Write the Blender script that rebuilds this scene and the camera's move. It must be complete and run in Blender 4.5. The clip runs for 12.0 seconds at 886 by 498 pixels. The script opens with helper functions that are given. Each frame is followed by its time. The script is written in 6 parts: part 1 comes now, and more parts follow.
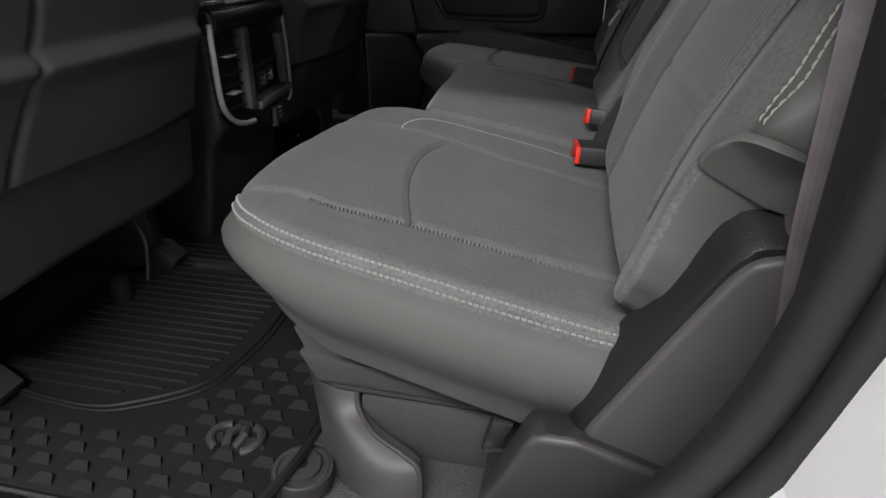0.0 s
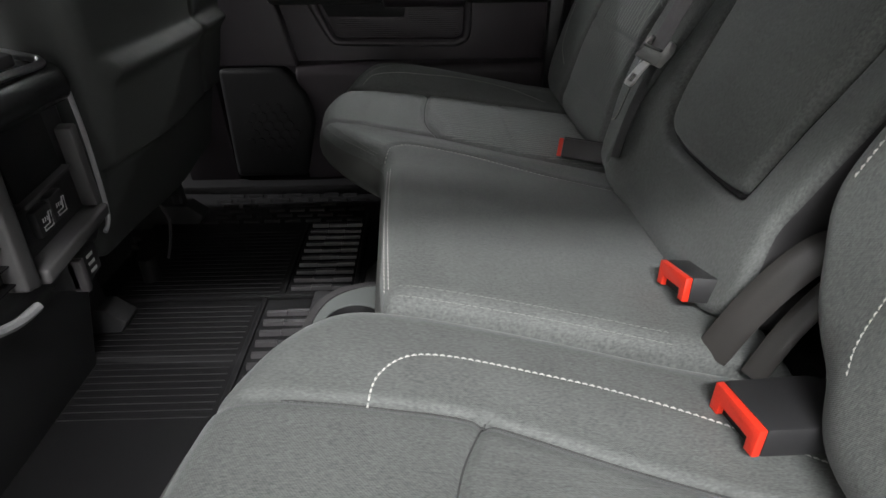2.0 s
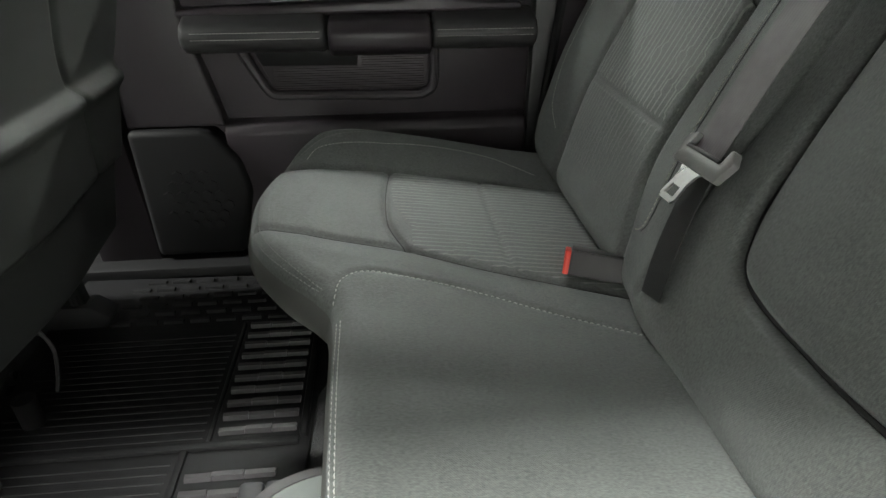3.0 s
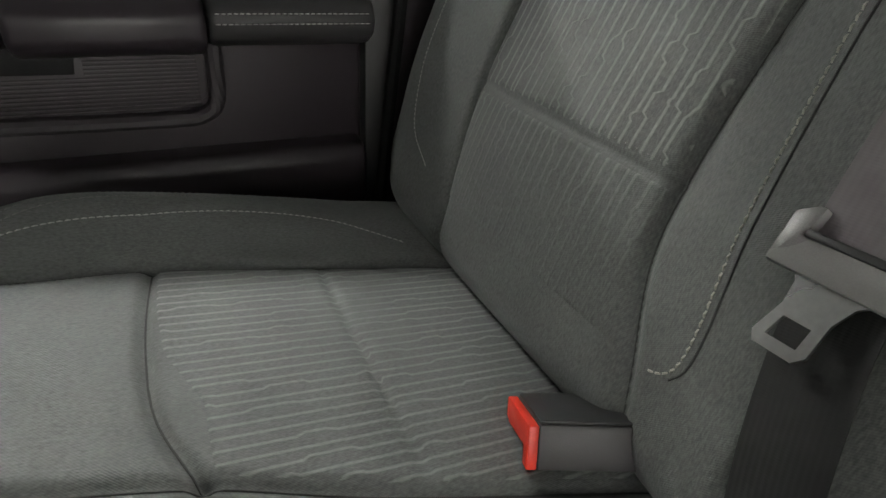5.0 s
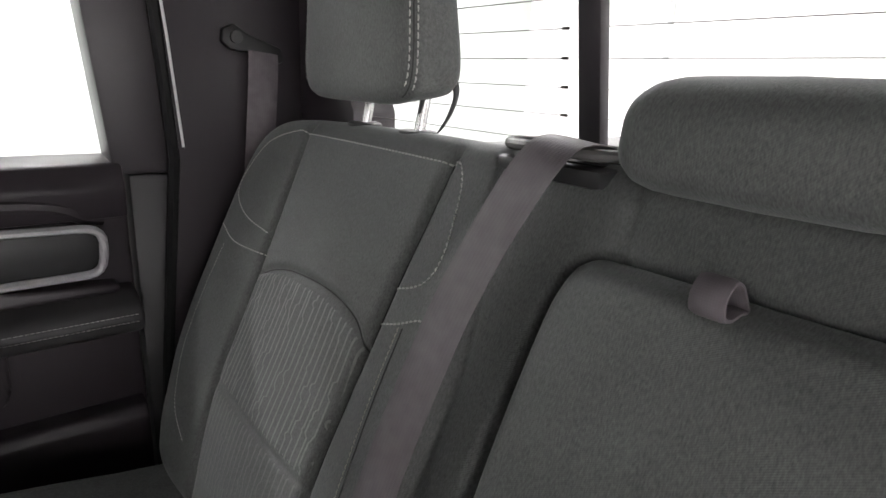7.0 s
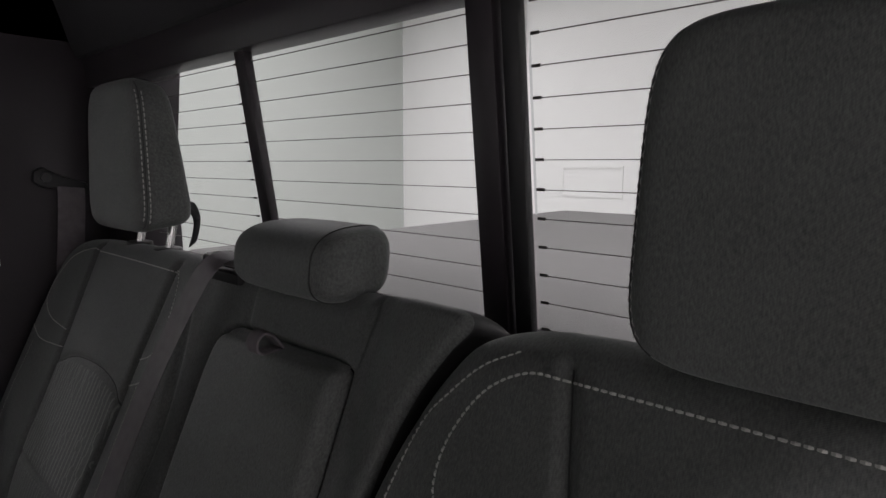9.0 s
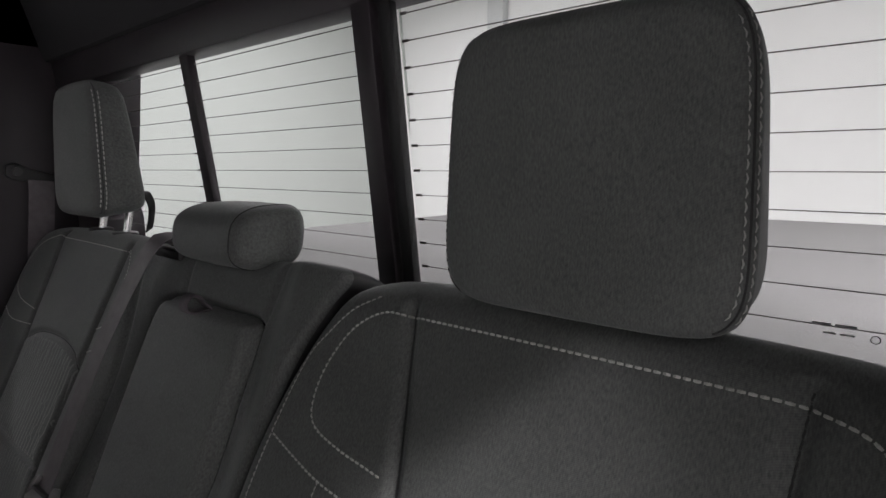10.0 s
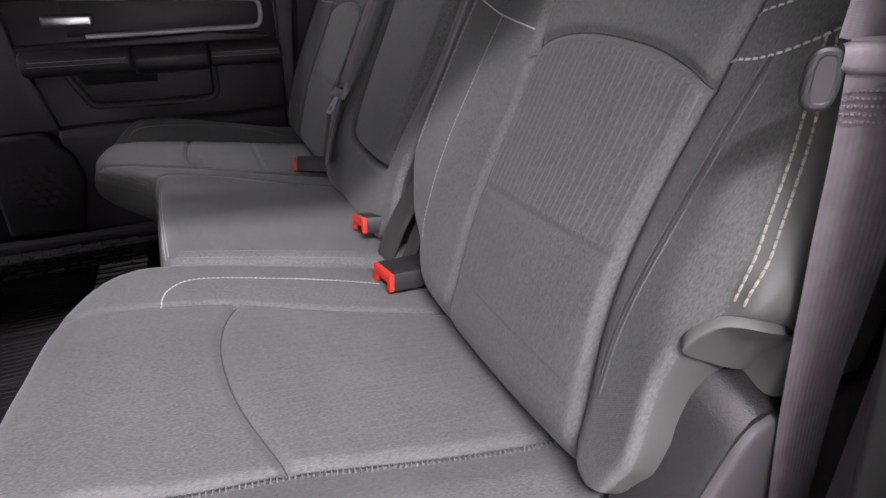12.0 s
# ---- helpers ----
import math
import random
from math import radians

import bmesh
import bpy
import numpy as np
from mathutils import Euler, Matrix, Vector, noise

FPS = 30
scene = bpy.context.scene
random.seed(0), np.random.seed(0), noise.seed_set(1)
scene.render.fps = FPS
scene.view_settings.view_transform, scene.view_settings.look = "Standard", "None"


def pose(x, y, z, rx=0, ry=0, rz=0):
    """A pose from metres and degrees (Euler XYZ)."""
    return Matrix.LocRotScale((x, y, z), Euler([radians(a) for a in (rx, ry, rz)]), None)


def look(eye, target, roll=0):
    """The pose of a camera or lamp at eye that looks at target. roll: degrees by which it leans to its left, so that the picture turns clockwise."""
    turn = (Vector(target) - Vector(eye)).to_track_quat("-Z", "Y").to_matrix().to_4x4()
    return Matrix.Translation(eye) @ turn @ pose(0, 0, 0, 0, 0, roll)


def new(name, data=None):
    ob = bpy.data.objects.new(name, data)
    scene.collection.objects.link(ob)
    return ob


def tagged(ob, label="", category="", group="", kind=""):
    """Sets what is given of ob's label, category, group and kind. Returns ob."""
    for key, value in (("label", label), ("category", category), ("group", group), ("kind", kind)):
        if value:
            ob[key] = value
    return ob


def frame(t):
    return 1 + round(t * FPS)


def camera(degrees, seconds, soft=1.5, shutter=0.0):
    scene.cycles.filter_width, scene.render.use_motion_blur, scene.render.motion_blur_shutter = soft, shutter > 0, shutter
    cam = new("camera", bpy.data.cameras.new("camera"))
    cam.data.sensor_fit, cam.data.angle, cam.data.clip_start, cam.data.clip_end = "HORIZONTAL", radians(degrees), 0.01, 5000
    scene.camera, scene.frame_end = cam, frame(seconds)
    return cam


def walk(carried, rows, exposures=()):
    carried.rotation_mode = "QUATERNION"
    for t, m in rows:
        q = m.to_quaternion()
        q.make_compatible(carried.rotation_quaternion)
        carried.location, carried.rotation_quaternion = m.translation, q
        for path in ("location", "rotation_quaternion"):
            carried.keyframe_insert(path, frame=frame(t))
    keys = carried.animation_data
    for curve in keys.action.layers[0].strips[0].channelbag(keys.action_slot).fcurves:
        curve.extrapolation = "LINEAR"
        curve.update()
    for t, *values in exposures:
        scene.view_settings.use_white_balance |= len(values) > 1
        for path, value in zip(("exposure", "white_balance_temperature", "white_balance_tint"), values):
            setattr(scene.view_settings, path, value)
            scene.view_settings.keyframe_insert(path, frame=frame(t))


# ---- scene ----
cam = camera(74.5, 12.0)
PATH = [
    (0, (-0.236, -1.086, 0.555), (-0.619, 0.642, -0.377), -0.5),
    (0.5, (-0.288, -0.999, 0.554), (-0.539, 0.753, -0.377), -0.6),
    (1, (-0.316, -0.847, 0.559), (-0.442, 0.912, -0.384), -0.5),
    (1.5, (-0.38, -0.708, 0.566), (-0.403, 1.044, -0.398), -0.1),
    (2, (-0.44, -0.548, 0.602), (-0.393, 1.181, -0.402), -0.4),
    (2.5, (-0.436, -0.396, 0.621), (-0.32, 1.326, -0.39), -0.5),
    (3, (-0.436, -0.268, 0.64), (-0.267, 1.455, -0.361), -0.1),
    (3.2, (-0.44, -0.208, 0.649), (-0.25, 1.52, -0.34), 0.1),
    (4.8, (-0.419, 0.087, 0.56), (0.278, 1.69, -0.412), 3.5),
    (5, (-0.406, 0.093, 0.562), (0.385, 1.65, -0.411), 3.8),
    (5.5, (-0.388, 0.069, 0.625), (0.497, 1.546, -0.393), 2.8),
    (6, (-0.372, 0.025, 0.692), (0.608, 1.449, -0.314), 2.6),
    (6.5, (-0.354, -0.043, 0.763), (0.729, 1.408, -0.087), 2.0),
    (6.9, (-0.341, -0.1, 0.818), (0.847, 1.368, 0.161), 2.4),
    (7.1, (-0.314, -0.119, 0.8), (0.909, 1.392, 0.326), 2.8),
    (7.5, (-0.305, -0.181, 0.85), (0.994, 1.28, 0.431), 1.9),
    (9.3, (-0.33, -0.541, 0.881), (1.155, 0.773, 0.622), 0.2),
    (9.5, (-0.328, -0.569, 0.876), (1.158, 0.745, 0.623), 0.2),
    (10, (-0.339, -0.644, 0.862), (1.155, 0.658, 0.59), 0.0),
    (10.5, (-0.354, -0.693, 0.822), (1.135, 0.611, 0.534), -0.2),
    (10.8, (-0.373, -0.73, 0.801), (1.087, 0.602, 0.496), -0.3),
    (11, (-0.375, -0.757, 0.777), (1.023, 0.639, 0.468), -0.5),
    (11.3, (-0.376, -0.807, 0.728), (0.860, 0.713, 0.330), -0.8),
    (11.5, (-0.384, -0.839, 0.702), (0.692, 0.743, 0.119), -1.5),
    (11.7, (-0.387, -0.866, 0.667), (0.503, 0.78, -0.04), -1.0),
    (12, (-0.409, -0.903, 0.643), (0.287, 0.765, -0.214), -1.0),
]
EXPOSURES = [(0.0, -1.12, 6500, 13), (0.5, -0.48, 6500, 12), (1.0, -0.5, 6500, 11), (1.5, -0.48, 6500, 11), (2.0, -0.1, 6500, 9), (2.5, 0.24, 6600, 5), (3.2, 1.04, 6700, 1), (4.8, 1.05, 6800, 5), (5.5, 1.12, 6800, 11), (6.5, 1.75, 6700, 13), (7.1, 0.62, 6600, 15), (7.5, -0.45, 6700, 17), (9.3, -0.92, 6550, 18), (10.0, -0.62, 6520, 17), (10.5, -0.45, 6480, 17), (11.0, -0.32, 6460, 19), (11.5, -0.32, 6460, 23), (12.0, -0.15, 6440, 24)]
walk(cam, [(t, look(eye, target, roll)) for t, eye, target, roll in PATH], EXPOSURES)

# ---- world and light ----
world = bpy.data.worlds.new("showroom_air")
scene.world = world
world.use_nodes = True
world.node_tree.nodes["Background"].inputs[0].default_value = (0.9, 0.95, 1.0, 1)
world.node_tree.nodes["Background"].inputs[1].default_value = 0.25


def unseen_lamp(x, y, z, sx, sy, watts):
    data = bpy.data.lights.new("unseen_lamp", "AREA")
    data.shape, data.size, data.size_y, data.energy, data.color = "RECTANGLE", sx, sy, watts, (1.0, 0.99, 1.0)
    ob = new("unseen_lamp", data)
    ob.matrix_world = pose(x, y, z)
    return ob


# unseen lamps: near and far pair fitted to shadow edges, others added as fill
for lx, ly, watts in ((-2.0, -3.15, 80), (0.8, -3.15, 36), (-0.34, -3.02, 525), (-2.6, 4.8, 70), (0.6, 4.8, 20), (-0.45, 2.60, 54), (-4.4, -1.2, 80), (-4.4, 0.5, 520), (3.2, 4.0, 112)):
    unseen_lamp(lx, ly, 3.05, 2.4, 0.22, watts)


# ---- materials ----
def nodes_of(m):
    m.use_nodes = True
    return m.node_tree, m.node_tree.nodes, m.node_tree.links


def ramp(nt, fac, stops):
    r = nt.nodes.new("ShaderNodeValToRGB")
    els = r.color_ramp.elements
    while len(els) < len(stops):
        els.new(0.5)
    for e, (p, c) in zip(els, stops):
        e.position, e.color = p, (*c, 1)
    nt.links.new(fac, r.inputs[0])
    return r.outputs[0]


def surface(name, base, rough=0.6, metal=0.0, vary=0.12, grain=400.0, bump=0.15, stain=6.0, depth=0.0006, coat=0.0, spec=0.5):
    """A plain material with fine grain, slow stains and a little relief."""
    m = bpy.data.materials.new(name)
    nt, nodes, links = nodes_of(m)
    b = nodes["Principled BSDF"]
    tc = nodes.new("ShaderNodeTexCoord")
    n1, n2 = nodes.new("ShaderNodeTexNoise"), nodes.new("ShaderNodeTexNoise")
    n1.inputs["Scale"].default_value, n2.inputs["Scale"].default_value = grain, stain
    n1.inputs["Detail"].default_value, n2.inputs["Detail"].default_value = 3, 5
    links.new(tc.outputs["Object"], n1.inputs["Vector"])
    links.new(tc.outputs["Object"], n2.inputs["Vector"])
    mix = nodes.new("ShaderNodeMath")
    mix.operation = "ADD"
    links.new(n1.outputs["Fac"], mix.inputs[0])
    links.new(n2.outputs["Fac"], mix.inputs[1])
    half = nodes.new("ShaderNodeMath")
    half.operation = "MULTIPLY"
    half.inputs[1].default_value = 0.5
    links.new(mix.outputs[0], half.inputs[0])
    lo, hi = tuple(c * (1 - vary) for c in base), tuple(min(1, c * (1 + vary)) for c in base)
    links.new(ramp(nt, half.outputs[0], [(0.3, lo), (0.7, hi)]), b.inputs["Base Color"])
    rr = nodes.new("ShaderNodeMapRange")
    rr.inputs["To Min"].default_value, rr.inputs["To Max"].default_value = max(0.02, rough - 0.08), min(1, rough + 0.08)
    links.new(n2.outputs["Fac"], rr.inputs["Value"])
    links.new(rr.outputs[0], b.inputs["Roughness"])
    b.inputs["Metallic"].default_value = metal
    b.inputs["Coat Weight"].default_value = coat
    b.inputs["Specular IOR Level"].default_value = spec
    if bump:
        bp = nodes.new("ShaderNodeBump")
        bp.inputs["Strength"].default_value, bp.inputs["Distance"].default_value = bump, depth
        links.new(n1.outputs["Fac"], bp.inputs["Height"])
        links.new(bp.outputs[0], b.inputs["Normal"])
    return m


def math_node(nt, op, a, b_=None, c=None):
    n = nt.nodes.new("ShaderNodeMath")
    n.operation = op
    for i, v in enumerate((a, b_, c)):
        if v is None:
            continue
        if isinstance(v, (int, float)):
            n.inputs[i].default_value = v
        else:
            nt.links.new(v, n.inputs[i])
    return n.outputs[0]


def fabric(name, base, rib=None, pitch=0.0102, strong=0.5, jogs=0.0, fade=None):
    """Woven seat cloth: heathered colour, a faint diagonal twill, soft pile, and with rib the pale lines of an insert, each with jogs of its own."""
    m = bpy.data.materials.new(name)
    nt, nodes, links = nodes_of(m)
    b = nodes["Principled BSDF"]
    tc = nodes.new("ShaderNodeTexCoord")
    sep = nodes.new("ShaderNodeSeparateXYZ")
    links.new(tc.outputs["Object"], sep.inputs[0])
    x, y, z = sep.outputs

    def noise(scale, detail, stretch=(1, 1, 1)):
        mp = nodes.new("ShaderNodeMapping")
        mp.inputs["Scale"].default_value = stretch
        links.new(tc.outputs["Object"], mp.inputs[0])
        nz = nodes.new("ShaderNodeTexNoise")
        nz.inputs["Scale"].default_value, nz.inputs["Detail"].default_value = scale, detail
        links.new(mp.outputs[0], nz.inputs["Vector"])
        return nz.outputs["Fac"]

    fibre = noise(900, 2, (0.35, 1.0, 0.35))
    fleck = noise(520, 2, (0.5, 1.0, 0.5))
    slow = noise(7, 4)
    drape = noise(26, 2, (1.0, 0.6, 1.0))
    along = math_node(nt, "ADD", x, z)
    twill = math_node(nt, "SINE", math_node(nt, "MULTIPLY", math_node(nt, "ADD", along, math_node(nt, "MULTIPLY", y, 0.8)), 3400.0))
    fac = math_node(nt, "ADD", math_node(nt, "MULTIPLY", fibre, 0.50), math_node(nt, "MULTIPLY", fleck, 0.22))
    fac = math_node(nt, "ADD", fac, math_node(nt, "MULTIPLY", slow, 0.16))
    fac = math_node(nt, "ADD", fac, math_node(nt, "MULTIPLY", drape, 0.12))
    fac = math_node(nt, "ADD", fac, math_node(nt, "MULTIPLY", twill, 0.022))
    lo, hi = tuple(c * 0.66 for c in base), tuple(c * 1.36 for c in base)
    colour = ramp(nt, fac, [(0.36, lo), (0.64, hi)])
    height = math_node(nt, "ADD", fibre, math_node(nt, "MULTIPLY", twill, 0.10))
    if rib:
        cell = math_node(nt, "DIVIDE", y, pitch)
        index = math_node(nt, "FLOOR", cell)
        ph = math_node(nt, "FRACT", cell)
        spot = nodes.new("ShaderNodeCombineXYZ")
        links.new(math_node(nt, "MULTIPLY", index, 3.37), spot.inputs[0])
        links.new(math_node(nt, "MULTIPLY", along, 20.0), spot.inputs[1])
        jog = nodes.new("ShaderNodeTexNoise")
        jog.inputs["Scale"].default_value, jog.inputs["Detail"].default_value = 1.0, 1.0
        links.new(spot.outputs[0], jog.inputs["Vector"])
        step = nodes.new("ShaderNodeMapRange")
        step.inputs["From Min"].default_value, step.inputs["From Max"].default_value = 0.585, 0.625
        step.inputs["To Min"].default_value, step.inputs["To Max"].default_value = 0.5 - jogs / 2, 0.5 + jogs / 2
        links.new(jog.outputs["Fac"], step.inputs["Value"])
        off = math_node(nt, "ABSOLUTE", math_node(nt, "SUBTRACT", ph, step.outputs[0]))
        edge = nodes.new("ShaderNodeMapRange")
        edge.inputs["From Min"].default_value, edge.inputs["From Max"].default_value = 0.17, 0.06
        links.new(off, edge.inputs["Value"])
        line = math_node(nt, "MULTIPLY", edge.outputs[0], math_node(nt, "MULTIPLY_ADD", fleck, 1.1, 0.35))
        if fade:
            worn = nodes.new("ShaderNodeMapRange")
            worn.inputs["From Min"].default_value, worn.inputs["From Max"].default_value = fade
            links.new(z, worn.inputs["Value"])
            line = math_node(nt, "MULTIPLY", line, worn.outputs[0])
        mixc = nodes.new("ShaderNodeMix")
        mixc.data_type = "RGBA"
        links.new(math_node(nt, "MULTIPLY", line, strong), mixc.inputs[0])
        links.new(colour, mixc.inputs[6])
        mixc.inputs[7].default_value = (*rib, 1)
        colour = mixc.outputs[2]
        height = math_node(nt, "ADD", height, math_node(nt, "MULTIPLY", edge.outputs[0], 2.2 * strong))
    links.new(colour, b.inputs["Base Color"])
    b.inputs["Roughness"].default_value = 0.66
    b.inputs["Specular IOR Level"].default_value = 0.38
    b.inputs["Sheen Weight"].default_value = 0.18
    b.inputs["Sheen Roughness"].default_value = 0.45
    b.inputs["Sheen Tint"].default_value = (0.75, 0.78, 0.78, 1)
    bp = nodes.new("ShaderNodeBump")
    bp.inputs["Strength"].default_value, bp.inputs["Distance"].default_value = 0.30, 0.0009
    links.new(height, bp.inputs["Height"])
    links.new(bp.outputs[0], b.inputs["Normal"])
    return m


def webbing(name, base):
    """Seat belt webbing: fine lengthwise ribs over a cross weave."""
    m = bpy.data.materials.new(name)
    nt, nodes, links = nodes_of(m)
    b = nodes["Principled BSDF"]
    uv = nodes.new("ShaderNodeUVMap")
    sep = nodes.new("ShaderNodeSeparateXYZ")
    links.new(uv.outputs[0], sep.inputs[0])
    ribs = math_node(nt, "SINE", math_node(nt, "MULTIPLY", sep.outputs[0], 2 * math.pi * 13))
    weave = math_node(nt, "SINE", math_node(nt, "MULTIPLY", sep.outputs[1], 2 * math.pi * 700))
    height = math_node(nt, "ADD", ribs, math_node(nt, "MULTIPLY", weave, 0.4))
    nz = nodes.new("ShaderNodeTexNoise")
    nz.inputs["Scale"].default_value = 60
    tc = nodes.new("ShaderNodeTexCoord")
    links.new(tc.outputs["Object"], nz.inputs["Vector"])
    fac = math_node(nt, "ADD", math_node(nt, "MULTIPLY", height, 0.035), nz.outputs["Fac"])
    links.new(ramp(nt, fac, [(0.2, tuple(c * 0.75 for c in base)), (0.8, tuple(c * 1.2 for c in base))]), b.inputs["Base Color"])
    b.inputs["Roughness"].default_value = 0.6
    bp = nodes.new("ShaderNodeBump")
    bp.inputs["Strength"].default_value, bp.inputs["Distance"].default_value = 0.14, 0.0005
    links.new(height, bp.inputs["Height"])
    links.new(bp.outputs[0], b.inputs["Normal"])
    return m


CLOTH = fabric("charcoal_cloth", (0.0905, 0.0955, 0.0922))
RIBBED = fabric("ribbed_cloth", (0.0905, 0.0955, 0.0922), rib=(0.27, 0.28, 0.265), strong=0.60, jogs=0.46)
NEARRIB = fabric("fine_ribbed_cloth", (0.0905, 0.0955, 0.0922), rib=(0.23, 0.24, 0.23), pitch=0.0088, strong=0.29, jogs=0.24)
LOWRIB = fabric("fading_ribbed_cloth", (0.0905, 0.0955, 0.0922), rib=(0.24, 0.25, 0.24), strong=0.42, jogs=0.30, fade=(0.345, 0.41))
CUSHRIB = fabric("cushion_ribbed_cloth", (0.0905, 0.0955, 0.0922), rib=(0.25, 0.26, 0.25), pitch=0.0094, strong=0.55, jogs=0.26)
SOFTRIB = fabric("faint_ribbed_cloth", (0.0905, 0.0955, 0.0922), rib=(0.17, 0.175, 0.17), strong=0.12)
VINYL = surface("side_vinyl", (0.068, 0.070, 0.065), 0.6, grain=900, bump=0.25, depth=0.0004)
DARKVINYL = surface("front_seat_vinyl", (0.034, 0.033, 0.034), 0.52, grain=900, bump=0.3, depth=0.0004, spec=0.42)
THREAD = surface("pale_thread", (0.31, 0.30, 0.265), 0.7, grain=2000, bump=0.0)
NEARTHREAD = surface("cream_edge_thread", (0.225, 0.22, 0.20), 0.8, grain=2000, bump=0.0)
DARKTHREAD = surface("dark_thread", (0.17, 0.17, 0.165), 0.8, grain=2000, bump=0.0)
GREYTHREAD = surface("grey_thread", (0.40, 0.395, 0.375), 0.7, grain=2000, bump=0.0)
BLACK = surface("black_plastic", (0.019, 0.019, 0.020), 0.5, grain=1500, bump=0.3, depth=0.0003)
TRIM = surface("door_plastic", (0.0255, 0.0200, 0.0242), 0.42, grain=1300, bump=0.35, depth=0.0003, spec=0.45)
GREYTRIM = surface("grey_plastic", (0.042, 0.039, 0.041), 0.5, grain=1300, bump=0.3, depth=0.0003)
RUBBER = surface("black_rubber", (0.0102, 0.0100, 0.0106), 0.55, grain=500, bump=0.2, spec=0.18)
# lighter base carries the highlights on the tread bars
BARRUBBER = surface("highlit_rubber", (0.034, 0.032, 0.034), 0.40, grain=500, bump=0.2, spec=0.55)
SEATBACK = surface("seat_back_vinyl", (0.052, 0.0545, 0.0525), 0.62, grain=900, bump=0.3, depth=0.0004, spec=0.3)
SEAM = surface("seam_cloth", (0.04, 0.04, 0.04), 0.9, grain=1500, bump=0.3)
SEALRUBBER = surface("seal_rubber", (0.016, 0.016, 0.017), 0.45, grain=700, bump=0.15, spec=0.35)
CARPET = surface("loop_carpet", (0.052, 0.052, 0.053), 0.95, grain=260, bump=1.0, depth=0.003, vary=0.35)
SATIN = surface("satin_silver_trim", (0.46, 0.46, 0.47), 0.38, metal=0.4, grain=300, bump=0.03)
CUPGREY = surface("cup_tray_grey", (0.095, 0.104, 0.10), 0.6, grain=900, bump=0.2)
DOORGREY = surface("door_pocket_plastic", (0.031, 0.026, 0.030), 0.5, grain=1300, bump=0.3, depth=0.0003)
STRAPVINYL = surface("brown_black_strap", (0.031, 0.029, 0.027), 0.42, grain=900, bump=0.2, depth=0.0004)
COVER = surface("cover_plastic", (0.034, 0.032, 0.033), 0.5, grain=1300, bump=0.3, depth=0.0003)
SIDECOVER = surface("side_cover_plastic", (0.064, 0.061, 0.063), 0.48, grain=1300, bump=0.3, depth=0.0003)
CONSOLEGREY = surface("console_plastic", (0.072, 0.070, 0.071), 0.45, grain=1300, bump=0.3, depth=0.0003)
# coarse grain of the cover top; its black holds the shade there
COVERTOP = surface("grained_shaded_cover", (0.0135, 0.0128, 0.0138), 0.46, grain=650, bump=0.9, depth=0.0006)
SHELFFELT = surface("underseat_felt", (0.040, 0.040, 0.042), 0.95, grain=300, bump=0.6, depth=0.001, vary=0.2)
HEADLINER = surface("headliner_cloth", (0.022, 0.021, 0.0235), 0.95, grain=800, bump=0.5)
CHROME = surface("satin_chrome", (0.62, 0.62, 0.63), 0.28, metal=1.0, grain=300, bump=0.02)
STEEL = surface("polished_steel", (0.72, 0.72, 0.72), 0.26, metal=1.0, grain=300, bump=0.02)
RED = surface("red_button", (0.72, 0.035, 0.015), 0.4, grain=600, bump=0.05)
BELT = webbing("grey_webbing", (0.120, 0.105, 0.113))
DARKBELT = webbing("black_webbing", (0.010, 0.010, 0.010))
PAINT = surface("white_body_paint", (0.78, 0.78, 0.78), 0.25, grain=40, bump=0.0, vary=0.02, coat=0.6)
WALL = surface("showroom_wall", (0.82, 0.82, 0.81), 0.8, grain=60, bump=0.1, vary=0.03)
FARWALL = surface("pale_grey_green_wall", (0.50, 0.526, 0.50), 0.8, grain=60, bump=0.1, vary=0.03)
CONCRETE = surface("showroom_floor", (0.42, 0.42, 0.41), 0.45, grain=90, bump=0.2, vary=0.12)
BUCKLEGREY = surface("buckle_grey", (0.165, 0.162, 0.159), 0.28, grain=1300, bump=0.3, depth=0.0003)
BEDLINER = surface("bed_liner", (0.20, 0.195, 0.195), 0.7, grain=300, bump=0.6, depth=0.002)
WALLGREY = surface("pale_grey_paint", (0.55, 0.56, 0.56), 0.7, grain=60, bump=0.1, vary=0.03)
LIDVINYL = surface("glossy_black_lid", (0.02, 0.02, 0.021), 0.22, grain=900, bump=0.15)
PRINT = surface("white_print", (0.42, 0.42, 0.42), 0.6, bump=0.0)

PILLAR = surface("pillar_plastic", (0.0240, 0.0252, 0.0242), 0.55, grain=1300, bump=0.3, depth=0.0003, spec=0.3)
HEATLINE = surface("printed_heating_line", (0.10, 0.095, 0.09), 0.6, grain=900, bump=0.0)
GLASS = bpy.data.materials.new("window_glass")
_, gn, _ = nodes_of(GLASS)
gb = gn["Principled BSDF"]
gb.inputs["Base Color"].default_value = (0.93, 0.96, 0.95, 1)
gb.inputs["Roughness"].default_value = 0.0
gb.inputs["Transmission Weight"].default_value = 1.0
gb.inputs["IOR"].default_value = 1.02


# ---- mesh helpers ----
def thing(name, at, label, category, group="", kind=""):
    """An Empty at the base of a thing."""
    ob = new(name)
    ob.location = at
    ob.empty_display_size = 0.05
    return tagged(ob, label, category, group, kind)


def base_of(parent):
    p, o = Vector((0, 0, 0)), parent
    while o is not None:
        p += o.location
        o = o.parent
    return p


